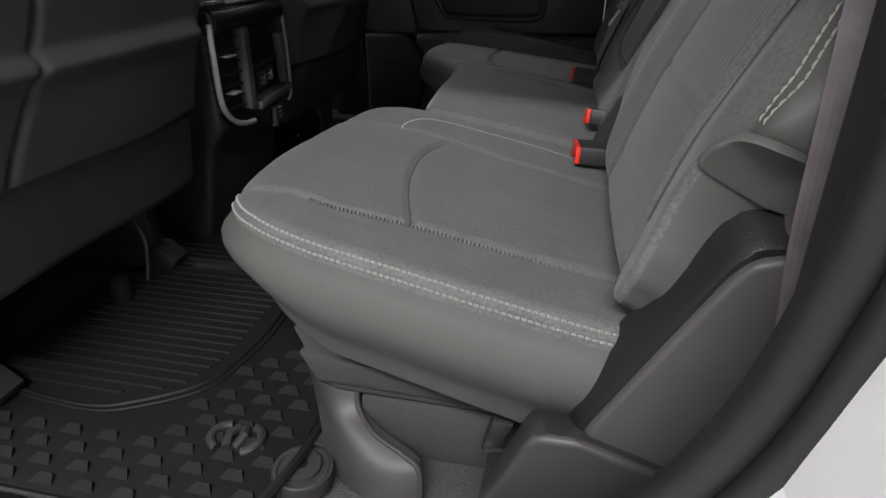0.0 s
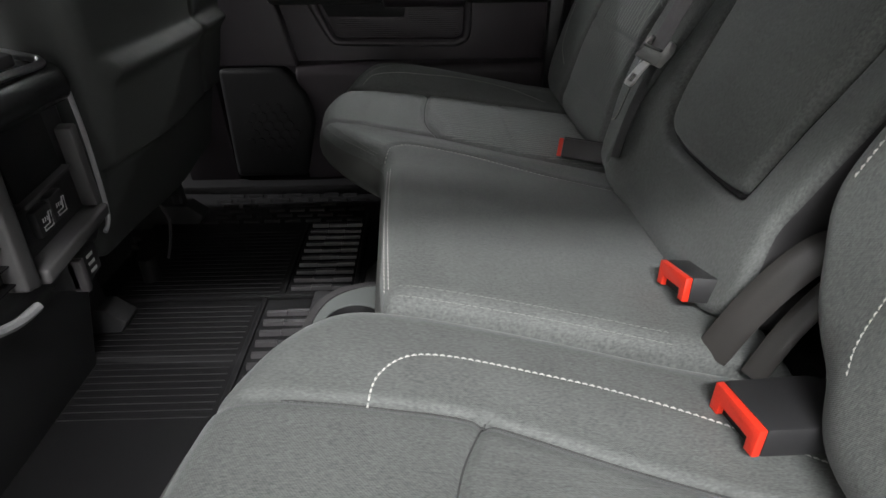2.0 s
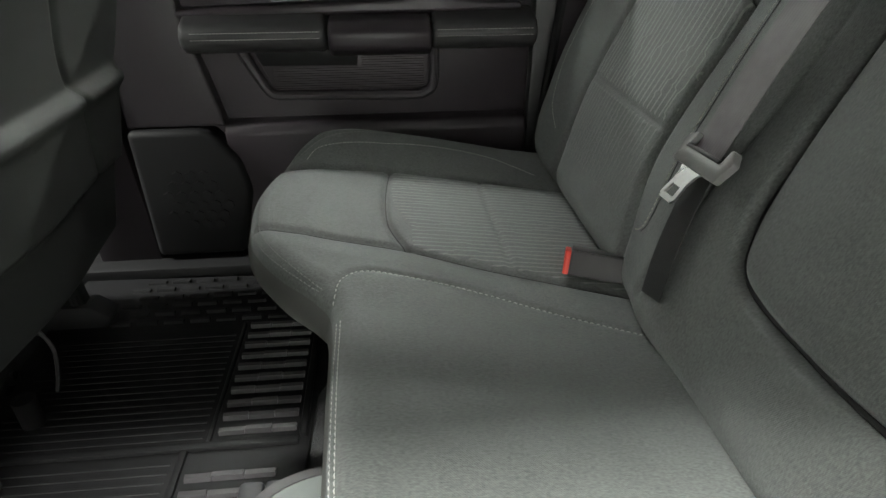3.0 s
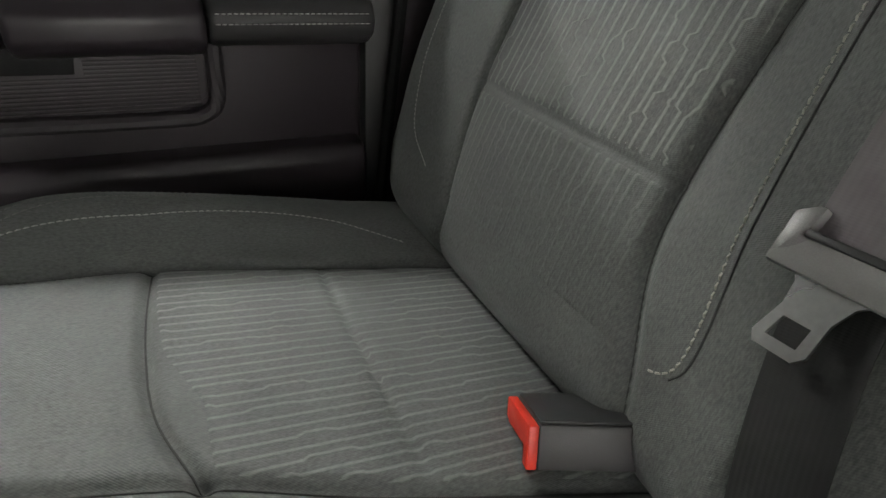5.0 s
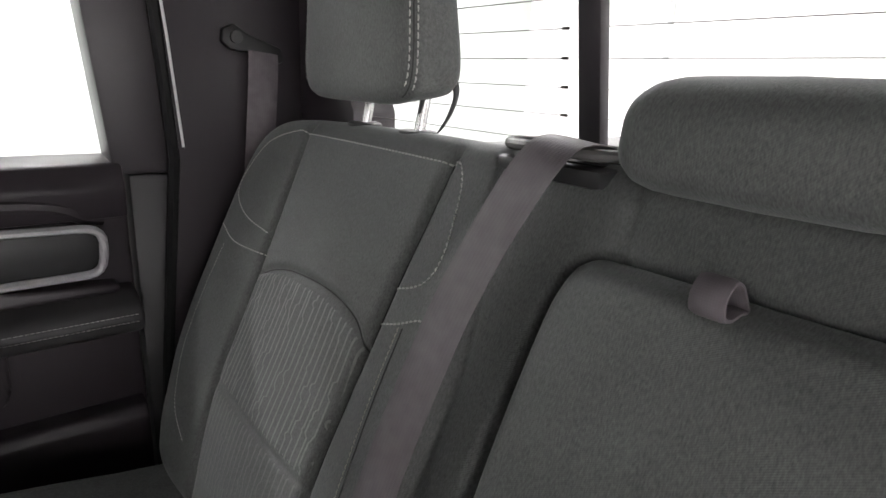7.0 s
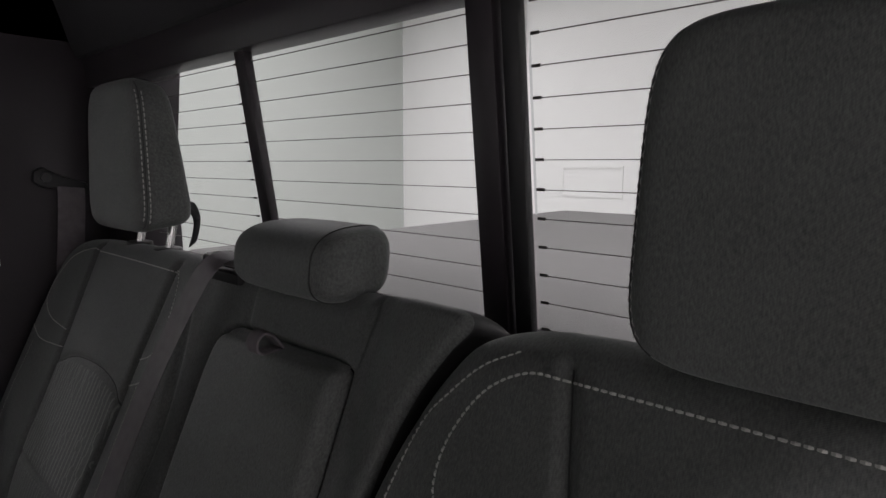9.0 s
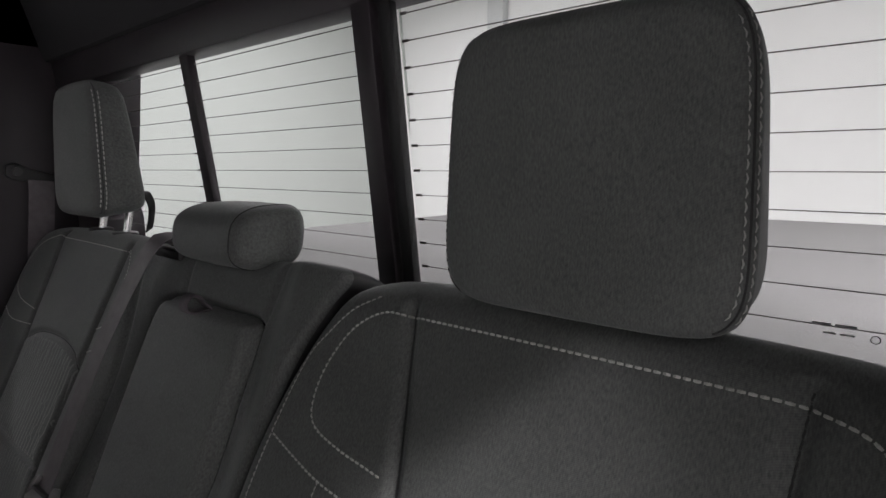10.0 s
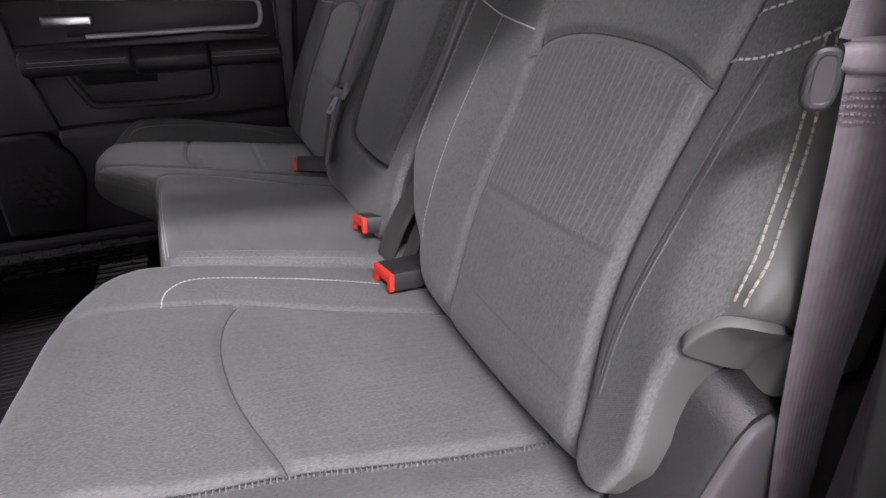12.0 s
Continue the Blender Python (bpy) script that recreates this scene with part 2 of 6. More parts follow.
def link_mesh(name, verts, faces, material, parent=None, label="", smooth=True, uvs=None, sharp=0.6):
    me = bpy.data.meshes.new(name)
    off = base_of(parent) if parent is not None else Vector((0, 0, 0))
    v = np.asarray(verts, float) - np.array(off)
    me.from_pydata(v.tolist(), [], [tuple(int(i) for i in f) for f in faces])
    me.materials.append(material)
    if uvs is not None:
        lay = me.uv_layers.new(name="UVMap")
        uvs = np.asarray(uvs)
        idx = np.array([l.vertex_index for l in me.loops])
        lay.data.foreach_set("uv", uvs[idx].ravel())
    if smooth:
        me.polygons.foreach_set("use_smooth", [True] * len(me.polygons))
        me.set_sharp_from_angle(angle=sharp)
    me.update()
    ob = new(name, me)
    if parent is not None:
        ob.parent = parent
    if label:
        ob["label"] = label
    return ob


def part(name, bm, material, parent, label="", smooth=True, sharp=0.6):
    """Links a bmesh, built in world metres, as one mesh under a thing or part."""
    bm.verts.index_update()
    verts = [v.co[:] for v in bm.verts]
    faces = [[v.index for v in f.verts] for f in bm.faces]
    bm.free()
    return link_mesh(name, verts, faces, material, parent, label, smooth, None, sharp)


def box_bm(x0, x1, y0, y1, z0, z1, bevel=0.0, segments=2, bm=None):
    """A bevelled box."""
    out = bm or bmesh.new()
    tmp = bmesh.new()
    bmesh.ops.create_cube(tmp, size=1)
    for v in tmp.verts:
        v.co = ((x0 + x1) / 2 + v.co.x * (x1 - x0), (y0 + y1) / 2 + v.co.y * (y1 - y0), (z0 + z1) / 2 + v.co.z * (z1 - z0))
    if bevel:
        bmesh.ops.bevel(tmp, geom=tmp.edges[:], offset=bevel, segments=segments, profile=0.5, affect="EDGES")
    join(out, tmp)
    return out


def join(dst, src, m=None):
    src.verts.index_update()
    vs = [dst.verts.new(m @ v.co if m is not None else v.co) for v in src.verts]
    for f in src.faces:
        dst.faces.new([vs[v.index] for v in f.verts])
    src.free()
    return dst


def prism_bm(profile, y0, y1, axis="y", bevel=0.0, segments=2, at=None, bm=None):
    """A polygon drawn out along one axis; profile holds the other two coordinates in order."""
    tmp = bmesh.new()
    def place(p, q, w):
        return {"y": (p, w, q), "x": (w, p, q), "z": (p, q, w)}[axis]
    lo = [tmp.verts.new(place(p, q, y0)) for p, q in profile]
    hi = [tmp.verts.new(place(p, q, y1)) for p, q in profile]
    n = len(profile)
    tmp.faces.new(lo)
    tmp.faces.new(hi[::-1])
    for i in range(n):
        tmp.faces.new((lo[i], hi[i], hi[(i + 1) % n], lo[(i + 1) % n]))
    bmesh.ops.recalc_face_normals(tmp, faces=tmp.faces[:])
    if bevel:
        bmesh.ops.bevel(tmp, geom=tmp.edges[:], offset=bevel, segments=segments, profile=0.5, affect="EDGES", clamp_overlap=True)
    return join(bm or bmesh.new(), tmp)


def tube_bm(points, radius, sides=8, bm=None, close=False):
    """A round bar along a line of points."""
    out = bm or bmesh.new()
    pts = [Vector(p) for p in points]
    rings, up = [], Vector((0.13, 0.27, 0.95)).normalized()
    n = len(pts)
    for i, p in enumerate(pts):
        if close:
            d = pts[(i + 1) % n] - pts[i - 1]
        else:
            d = pts[min(i + 1, n - 1)] - pts[max(i - 1, 0)]
        d.normalize()
        s = d.cross(up)
        s.normalize()
        t = s.cross(d)
        rings.append([out.verts.new(p + radius * (math.cos(a) * s + math.sin(a) * t)) for a in (2 * math.pi * k / sides for k in range(sides))])
    for i in range(n if close else n - 1):
        a, b_ = rings[i], rings[(i + 1) % n]
        for k in range(sides):
            out.faces.new((a[k], a[(k + 1) % sides], b_[(k + 1) % sides], b_[k]))
    if not close:
        out.faces.new(rings[0][::-1])
        out.faces.new(rings[-1])
    return out


def curve(points, n=60, close=False):
    """A smooth line (Catmull-Rom) through points of any dimension, with even steps."""
    p = np.asarray(points, float)
    p = np.concatenate([p[-1:], p, p[:2]]) if close else np.concatenate([2 * p[:1] - p[1:2], p, 2 * p[-1:] - p[-2:-1]])
    out = []
    for i in range(1, len(p) - 2):
        for t in np.linspace(0, 1, 16, endpoint=False):
            a, b_, c, d = p[i - 1], p[i], p[i + 1], p[i + 2]
            out.append(0.5 * (2 * b_ + (c - a) * t + (2 * a - 5 * b_ + 4 * c - d) * t**2 + (3 * b_ - a - 3 * c + d) * t**3))
    out.append(p[-2])
    out = np.array(out)
    s = np.r_[0, np.cumsum(np.linalg.norm(np.diff(out, axis=0), axis=1))]
    want = np.linspace(0, s[-1], n, endpoint=not close)
    return np.stack([np.interp(want, s, out[:, k]) for k in range(out.shape[1])], 1)


def distance(q, line, close=False):
    """The distance of each point of q (n x 2) from a line of points."""
    line = np.asarray(line, float)
    if close:
        line = np.concatenate([line, line[:1]])
    best = np.full(len(q), 9.0)
    for a, b_ in zip(line[:-1], line[1:]):
        d = b_ - a
        l2 = max(d @ d, 1e-12)
        t = np.clip(((q - a) @ d) / l2, 0, 1)
        best = np.minimum(best, np.hypot(*(q - a - t[:, None] * d).T))
    return best


def smooth01(x):
    x = np.clip(x, 0, 1)
    return x * x * (3 - 2 * x)


class Pad:
    """An upholstered pad over a plane frame: origin, two axes and the outward normal. relief(q) is its height over the plane."""

    def __init__(self, origin, a, b, n, outline, relief, seams, round_=0.035, rings=80, around=260, round_edge=None):
        self.o, self.a, self.b, self.n = (np.array(v, float) for v in (origin, a, b, n))
        self.line = curve(outline, around, close=True)
        self.relief, self.seams, self.r = relief, [(curve(s, 40), d, w) for s, d, w in seams], round_
        self.rings = rings

    def height(self, q, seams=True):
        q = np.atleast_2d(np.asarray(q, float))
        h = self.relief(q)
        e = distance(q, self.line, True)
        r = self.r(q) if callable(self.r) else self.r
        inside = np.clip(r - e, 0, r)
        h = h - (r - np.sqrt(np.maximum(r**2 - inside**2, 0)))
        if seams:
            for s, d, w in self.seams:
                h = h - d * np.exp(-((distance(q, s) / w) ** 2))
        return h

    def place(self, q, h):
        q = np.atleast_2d(q)
        return self.o + q[:, :1] * self.a + q[:, 1:] * self.b + np.asarray(h)[:, None] * self.n

    def mesh(self, name, material, parent, depth, tuck=0.03, label="", floor_h=None, belly=0.008, side=None, zone=None):
        line, k = self.line, len(self.line)
        c = line.mean(0)
        fr = np.linspace(0, 1, self.rings + 1)[1:] ** 0.85
        q = np.concatenate([[c]] + [c + (line - c) * f for f in fr])
        h = self.height(q)
        verts = [self.place(q, h)]
        n = len(q)
        last = h[-k:]
        # sides and underside
        nrm = np.stack([np.roll(line, -1, 0)[:, 1] - np.roll(line, 1, 0)[:, 1], -(np.roll(line, -1, 0)[:, 0] - np.roll(line, 1, 0)[:, 0])], 1)
        nrm /= np.linalg.norm(nrm, axis=1)[:, None]
        if ((line - c) * nrm).sum() < 0:
            nrm = -nrm
        steps = 10
        for i in range(1, steps + 1):
            f = i / steps
            out = belly * math.sin(math.pi * min(1, f * 1.3)) - tuck * f**3
            bottom = -depth if floor_h is None else (floor_h(line) if callable(floor_h) else floor_h)
            verts.append(self.place(line + nrm * out, last * (1 - f) + bottom * f))
        verts.append(self.place(c[None], [-depth if floor_h is None else (float(floor_h(c[None])[0]) if callable(floor_h) else floor_h)]))
        verts = np.concatenate(verts)
        faces = [(0, 1 + (i + 1) % k, 1 + i) for i in range(k)]
        for r in range(self.rings + steps - 1):
            s0, s1 = 1 + r * k, 1 + (r + 1) * k
            faces += [(s0 + i, s0 + (i + 1) % k, s1 + (i + 1) % k, s1 + i) for i in range(k)]
        s0, end = 1 + (self.rings + steps - 1) * k, len(verts) - 1
        faces += [(s0 + i, s0 + (i + 1) % k, end) for i in range(k)]
        fn = np.cross(verts[faces[0][1]] - verts[0], verts[faces[0][2]] - verts[0])
        turned = fn @ self.n > 0
        top = 1 + self.rings
        if turned:
            faces[k:] = [f[::-1] for f in faces[k:]]
        else:
            faces[:k] = [f[::-1] for f in faces[:k]]
        probe = faces[k * 3]
        fn = np.cross(verts[probe[1]] - verts[probe[0]], verts[probe[2]] - verts[probe[0]])
        if fn @ self.n < 0:
            faces[k:] = [f[::-1] for f in faces[k:]]
        ob = link_mesh(name, verts, faces, material, parent, label, True, None, 1.2)
        if side is not None:
            ob.data.materials.append(side)
            ids = [0] * (k * self.rings) + [1] * (len(faces) - k * self.rings)
            if zone is not None:
                where = zone(q)
                ids = [int(where[f[0]] and where[f[2]]) if i < k * self.rings else 1 for i, f in enumerate(faces)]
            ob.data.polygons.foreach_set("material_index", ids)
        return ob

    def stitch(self, verts, faces, line, pitch=0.006, length=0.0045, width=0.0014, lift=0.0006, smooth_line=True):
        """Adds a row of stitches along a line on the pad to lists of vertices and faces."""
        c = curve(line, 400) if smooth_line else np.asarray(line, float)
        s = np.r_[0, np.cumsum(np.linalg.norm(np.diff(c, axis=0), axis=1))]
        mids = np.arange(pitch / 2, s[-1] - pitch / 2, pitch)
        def at(d):
            return np.stack([np.interp(d, s, c[:, 0]), np.interp(d, s, c[:, 1])], 1)
        p0, p1 = at(mids - length / 2), at(mids + length / 2)
        d = p1 - p0
        d /= np.maximum(np.linalg.norm(d, axis=1), 1e-9)[:, None]
        side = np.stack([-d[:, 1], d[:, 0]], 1) * width / 2
        def face(p):
            return self.place(p, self.height(p))
        mid2 = (p0 + p1) / 2
        c0, cm, c1 = face(p0), face(mid2), face(p1)
        across = face(mid2 + side) - face(mid2 - side)
        across /= np.maximum(np.linalg.norm(across, axis=1), 1e-9)[:, None]
        along = c1 - c0
        along /= np.maximum(np.linalg.norm(along, axis=1), 1e-9)[:, None]
        up = np.cross(along, across)
        up *= np.sign(up @ self.n)[:, None]
        w = across * width / 2
        # order: start -, start +, middle -, middle crown -, middle +, middle crown +, end -, end +
        world = [c0 - 0.7 * w, c0 + 0.7 * w, cm - w + up * lift, cm - 0.5 * w + up * (lift + width * 0.4), cm + w + up * lift, cm + 0.5 * w + up * (lift + width * 0.4), c1 - 0.7 * w, c1 + 0.7 * w]
        for i in range(len(mids)):
            b0 = len(verts)
            verts.extend(w_[i] for w_ in world)
            a0, a1, m0, t0, m1, t1, e0, e1 = range(b0, b0 + 8)
            faces.extend([(a0, m0, t0), (a0, t0, t1, a1), (a1, t1, m1), (e0, t0, m0), (e0, e1, t1, t0), (e1, m1, t1)])


def ribbon(name, points, across, width, material, parent, label="", thick=0.0013, steps=60):
    """A flat strap along a line; across gives the direction of its width at each point."""
    p = curve(points, steps)
    s = np.linspace(0, 1, steps)
    ac = np.asarray(across, float)
    if ac.ndim == 1:
        ac = np.repeat(ac[None], 2, 0)
    grid = np.linspace(0, 1, len(ac))
    w = np.stack([np.interp(s, grid, ac[:, i]) for i in range(3)], 1)
    tan = np.gradient(p, axis=0)
    tan /= np.linalg.norm(tan, axis=1)[:, None]
    w -= (w * tan).sum(1)[:, None] * tan
    w /= np.linalg.norm(w, axis=1)[:, None]
    nrm = np.cross(tan, w)
    length = np.r_[0, np.cumsum(np.linalg.norm(np.diff(p, axis=0), axis=1))]
    verts, uvs, faces, k = [], [], [], 7
    for i in range(steps):
        for side in (1, -1):
            for j in range(k):
                u = j / (k - 1)
                e = 1 - 0.55 * (abs(2 * u - 1) ** 8)
                verts.append(p[i] + w[i] * width * (u - 0.5) + side * nrm[i] * thick / 2 * e)
                uvs.append((u, length[i]))
    for i in range(steps - 1):
        b0, b1 = i * 2 * k, (i + 1) * 2 * k
        for j in range(k - 1):
            faces.append((b0 + j, b0 + j + 1, b1 + j + 1, b1 + j))
            faces.append((b0 + k + j + 1, b0 + k + j, b1 + k + j, b1 + k + j + 1))
        faces.append((b0 + k, b0, b1, b1 + k))
        faces.append((b0 + k - 1, b0 + 2 * k - 1, b1 + 2 * k - 1, b1 + k - 1))
    return link_mesh(name, verts, faces, material, parent, label, True, uvs, 1.0)


# ---- the rear seat ----
BACK_O = (-0.17, 0.0, 0.32)
BACK_V = np.array((0.43, 0.0, 1.0)) / math.hypot(0.43, 1)
BACK_N = np.array((-1.0, 0.0, 0.43)) / math.hypot(0.43, 1)


def up_back(z):
    return (z - 0.32) / BACK_V[2]


def yz(points, sign=1):
    """Lines on the backrest given as (y, z) to the pad's own (y, v)."""
    return [(sign * y, up_back(z)) for y, z in points]


SEAM_Z = np.array([0.25, 0.318, 0.36, 0.42, 0.50, 0.60, 0.737, 0.80])
SEAM_IN = {-1: np.array([0.368, 0.362, 0.356, 0.349, 0.346, 0.336, 0.303, 0.295]), 1: np.array([0.262, 0.292, 0.317, 0.328, 0.329, 0.323, 0.303, 0.295])}
SEAM_OUT = {-1: np.array([0.620, 0.608, 0.596, 0.582, 0.578, 0.585, 0.597, 0.60]), 1: np.array([0.545, 0.563, 0.574, 0.586, 0.592, 0.595, 0.597, 0.60])}


def seam_in(v, sign):
    return np.interp(v, up_back(SEAM_Z), SEAM_IN[sign])


def seam_out(v, sign):
    return np.interp(v, up_back(SEAM_Z), SEAM_OUT[sign])


def back_relief(sign, wide):
    def relief(q):
        s, v = sign * q[:, 0], q[:, 1]
        fade = 0.35 + 0.65 * smooth01((0.46 - v) / 0.28)
        out = 0.013 * smooth01((s - seam_out(v, sign)) / 0.10) * fade
        inn = 0.009 * smooth01((seam_in(v, sign) - s) / 0.09) * fade
        if wide:
            inn = inn * smooth01((s - 0.10) / 0.08)
        belly = 0.006 * np.sin(np.clip((s - seam_in(v, sign)) / (seam_out(v, sign) - seam_in(v, sign)), 0, 1) * math.pi) * smooth01((v + 0.05) / 0.15) * smooth01((0.42 - v) / 0.2)
        lumbar = 0.006 * np.exp(-(((v - 0.10) / 0.09) ** 2))
        roll = 0.0 if wide else -0.016 * smooth01((s - 0.635) / 0.05) * smooth01((v - 0.09) / 0.05) * smooth01((0.34 - v) / 0.10)
        return out + inn + belly + lumbar + roll
    return relief


def back_seams(sign):
    zs = np.linspace(0.26, 0.745, 9)
    left = [(np.interp(z, SEAM_Z, SEAM_IN[sign]), z) for z in zs]
    right = [(np.interp(z, SEAM_Z, SEAM_OUT[sign]), z) for z in zs]
    arch = [(0.327, 0.558), (0.36, 0.580), (0.42, 0.590), (0.50, 0.587), (0.55, 0.577), (0.578, 0.566)]
    low = [(SEAM_IN[sign][3], 0.428), (0.45, 0.430), (SEAM_OUT[sign][3], 0.432)]
    return [(yz(left, sign), 0.008, 0.007), (yz(right, sign), 0.008, 0.007), (yz(arch, sign), 0.005, 0.005), (yz(low, sign), 0.0012, 0.003)]


TOPLINE = [(0.303, 0.737), (0.40, 0.7375), (0.50, 0.7375), (0.597, 0.737)]
U_IN = [(0.303, 0.737), (0.272, 0.735), (0.243, 0.717), (0.224, 0.685), (0.219, 0.655), (0.228, 0.634), (0.262, 0.624), (0.322, 0.616)]
U_OUT = [(0.597, 0.737), (0.628, 0.727), (0.646, 0.703), (0.652, 0.682), (0.649, 0.660), (0.642, 0.640), (0.622, 0.625), (0.588, 0.614)]
L_IN = [(0.178, 0.612), (0.22, 0.602), (0.26, 0.594), (0.327, 0.586)]
L_OUT = [(0.582, 0.585), (0.61, 0.587), (0.64, 0.597), (0.668, 0.615), (0.684, 0.640)]
V_IN = [(0.257, 0.596), (0.251, 0.54), (0.249, 0.47), (0.253, 0.42), (0.262, 0.36), (0.274, 0.335)]
V_OUT = [(0.618, 0.589), (0.612, 0.54), (0.608, 0.47), (0.606, 0.40), (0.612, 0.345)]
EDGE_IN = [(0.255, 0.752), (0.228, 0.736), (0.205, 0.712), (0.186, 0.685), (0.172, 0.63), (0.164, 0.57), (0.162, 0.50), (0.166, 0.43)]


def row(pad, line, parent, pitch, length, width, material=None, label="pale grey decorative stitching"):
    """One row of stitches as a part."""
    v_, f_ = [], []
    pad.stitch(v_, f_, line, pitch, length, width)
    return link_mesh("topstitch", v_, f_, material or GREYTHREAD, parent, label, False)


def welts(pad, lines, parent, radius=0.0008):
    """The dark closed seams between the panels of a pad."""
    for line in lines:
        c = curve(line, 90)
        p = pad.place(c, pad.height(c) + radius * 0.2)
        part("seam", tube_bm(p.tolist(), radius, 6), SEAM, parent, "dark sewn seam")


FAR_U_IN = [(0.303, 0.737), (0.288, 0.739), (0.275, 0.722), (0.267, 0.690), (0.264, 0.660), (0.272, 0.640), (0.290, 0.629), (0.318, 0.621)]
FAR_L_IN = [(0.240, 0.612), (0.263, 0.608), (0.290, 0.597), (0.322, 0.587)]
FAR_V_IN = [(0.286, 0.596), (0.287, 0.55), (0.285, 0.513), (0.275, 0.433), (0.264, 0.375), (0.263, 0.350), (0.270, 0.338), (0.285, 0.332)]
FAR_U_OUT = [(0.597, 0.737), (0.621, 0.738), (0.685, 0.715), (0.718, 0.675), (0.720, 0.640), (0.668, 0.617), (0.600, 0.609)]
FAR_L_OUT = [(0.730, 0.594), (0.67, 0.581), (0.592, 0.584)]
FAR_V_OUT = [(0.697, 0.572), (0.700, 0.505), (0.690, 0.44), (0.672, 0.396), (0.650, 0.362), (0.610, 0.338)]


def back_stitching(pad, sign, parent, far=False):
    for line in (TOPLINE, FAR_U_IN if far else U_IN, FAR_U_OUT if far else U_OUT, FAR_L_IN if far else L_IN, FAR_L_OUT if far else L_OUT):
        row(pad, yz(line, sign), parent, 0.0060, 0.0047, 0.0022)
    if far:
        row(pad, yz(FAR_V_IN, sign), parent, 0.0056, 0.0046, 0.0018, THREAD)
        welts(pad, [yz([(y - 0.006, z) for y, z in FAR_V_IN[:-1]], sign)], parent)
        row(pad, yz(FAR_V_OUT, sign), parent, 0.0052, 0.0040, 0.0014)
        return
    row(pad, yz(V_IN, sign), parent, 0.0052, 0.0042, 0.0014)
    for off in (0.0, 0.0085):
        c = curve(yz([(y + off, z) for y, z in V_OUT], sign), 90)
        part("seam", tube_bm((pad.place(c, pad.height(c))).tolist(), 0.0008, 6), CLOTH, parent, "raised sewn edge in charcoal cloth")
    welts(pad, [yz([(y + 0.0042, z) for y, z in V_OUT], sign)], parent, 0.0014)
    row(pad, yz([(y + 0.007, z - 0.004) for y, z in EDGE_IN], sign), parent, 0.0062, 0.0048, 0.0019)


def edge_line(pad, sign, parent):
    """The bold double row of stitches on the outer edge of a backrest."""
    for off in (0.0, 0.0068):
        line = [(0.680 + off, 0.450), (0.678 + off, 0.47), (0.673 + off, 0.50), (0.668 + off, 0.53), (0.661 + off, 0.565), (0.652 + off, 0.610)]
        row(pad, yz(line, sign), parent, 0.0066, 0.0060, 0.0021, THREAD, "bold cream stitching")


rear_seat = thing("single_bench", (-0.40, -0.42, 0.02), "charcoal cloth single rear seat with pale stitching and raised headrest", "car seat")
rear_bench = thing("double_bench", (-0.40, 0.28, 0.02), "charcoal cloth double rear bench with folded centre armrest", "car seat")

near_back_pad = Pad(BACK_O, (0, 1, 0), BACK_V, BACK_N,
    [(-0.30, -0.045), (-0.240, 0.005), (-0.192, 0.060), (-0.160, 0.108), (-0.153, 0.18), (-0.153, 0.27), (-0.162, 0.33), (-0.178, 0.385), (-0.200, 0.434), (-0.230, 0.472), (-0.28, 0.490),
     (-0.40, 0.493), (-0.55, 0.491), (-0.635, 0.486), (-0.676, 0.468), (-0.698, 0.432), (-0.705, 0.38), (-0.705, 0.30), (-0.702, 0.22), (-0.700, 0.165), (-0.696, 0.142), (-0.686, 0.131), (-0.674, 0.114), (-0.668, 0.092), (-0.666, 0.0675), (-0.668, 0.043), (-0.672, 0.020), (-0.668, -0.010), (-0.632, -0.043), (-0.45, -0.055)],
    back_relief(-1, False), back_seams(-1), round_=lambda q: 0.035 - 0.026 * smooth01((-q[:, 0] - 0.60) / 0.05) * smooth01((0.180 - q[:, 1]) / 0.045) - 0.021 * smooth01((0.26 + q[:, 0]) / 0.05), rings=130, around=420)
near_back_pad.mesh("backrest", CLOTH, rear_seat, 0.10, tuck=0.012, side=VINYL, belly=0.002, zone=lambda q: (np.abs(q[:, 0]) > np.interp(q[:, 1], up_back(np.array([0.38, 0.405, 0.428, 0.438, 0.47, 0.50, 0.53, 0.565, 0.61, 0.66])), [0.9, 0.9, 0.9, 0.6775, 0.6745, 0.6695, 0.6645, 0.6575, 0.6485, 0.9])))


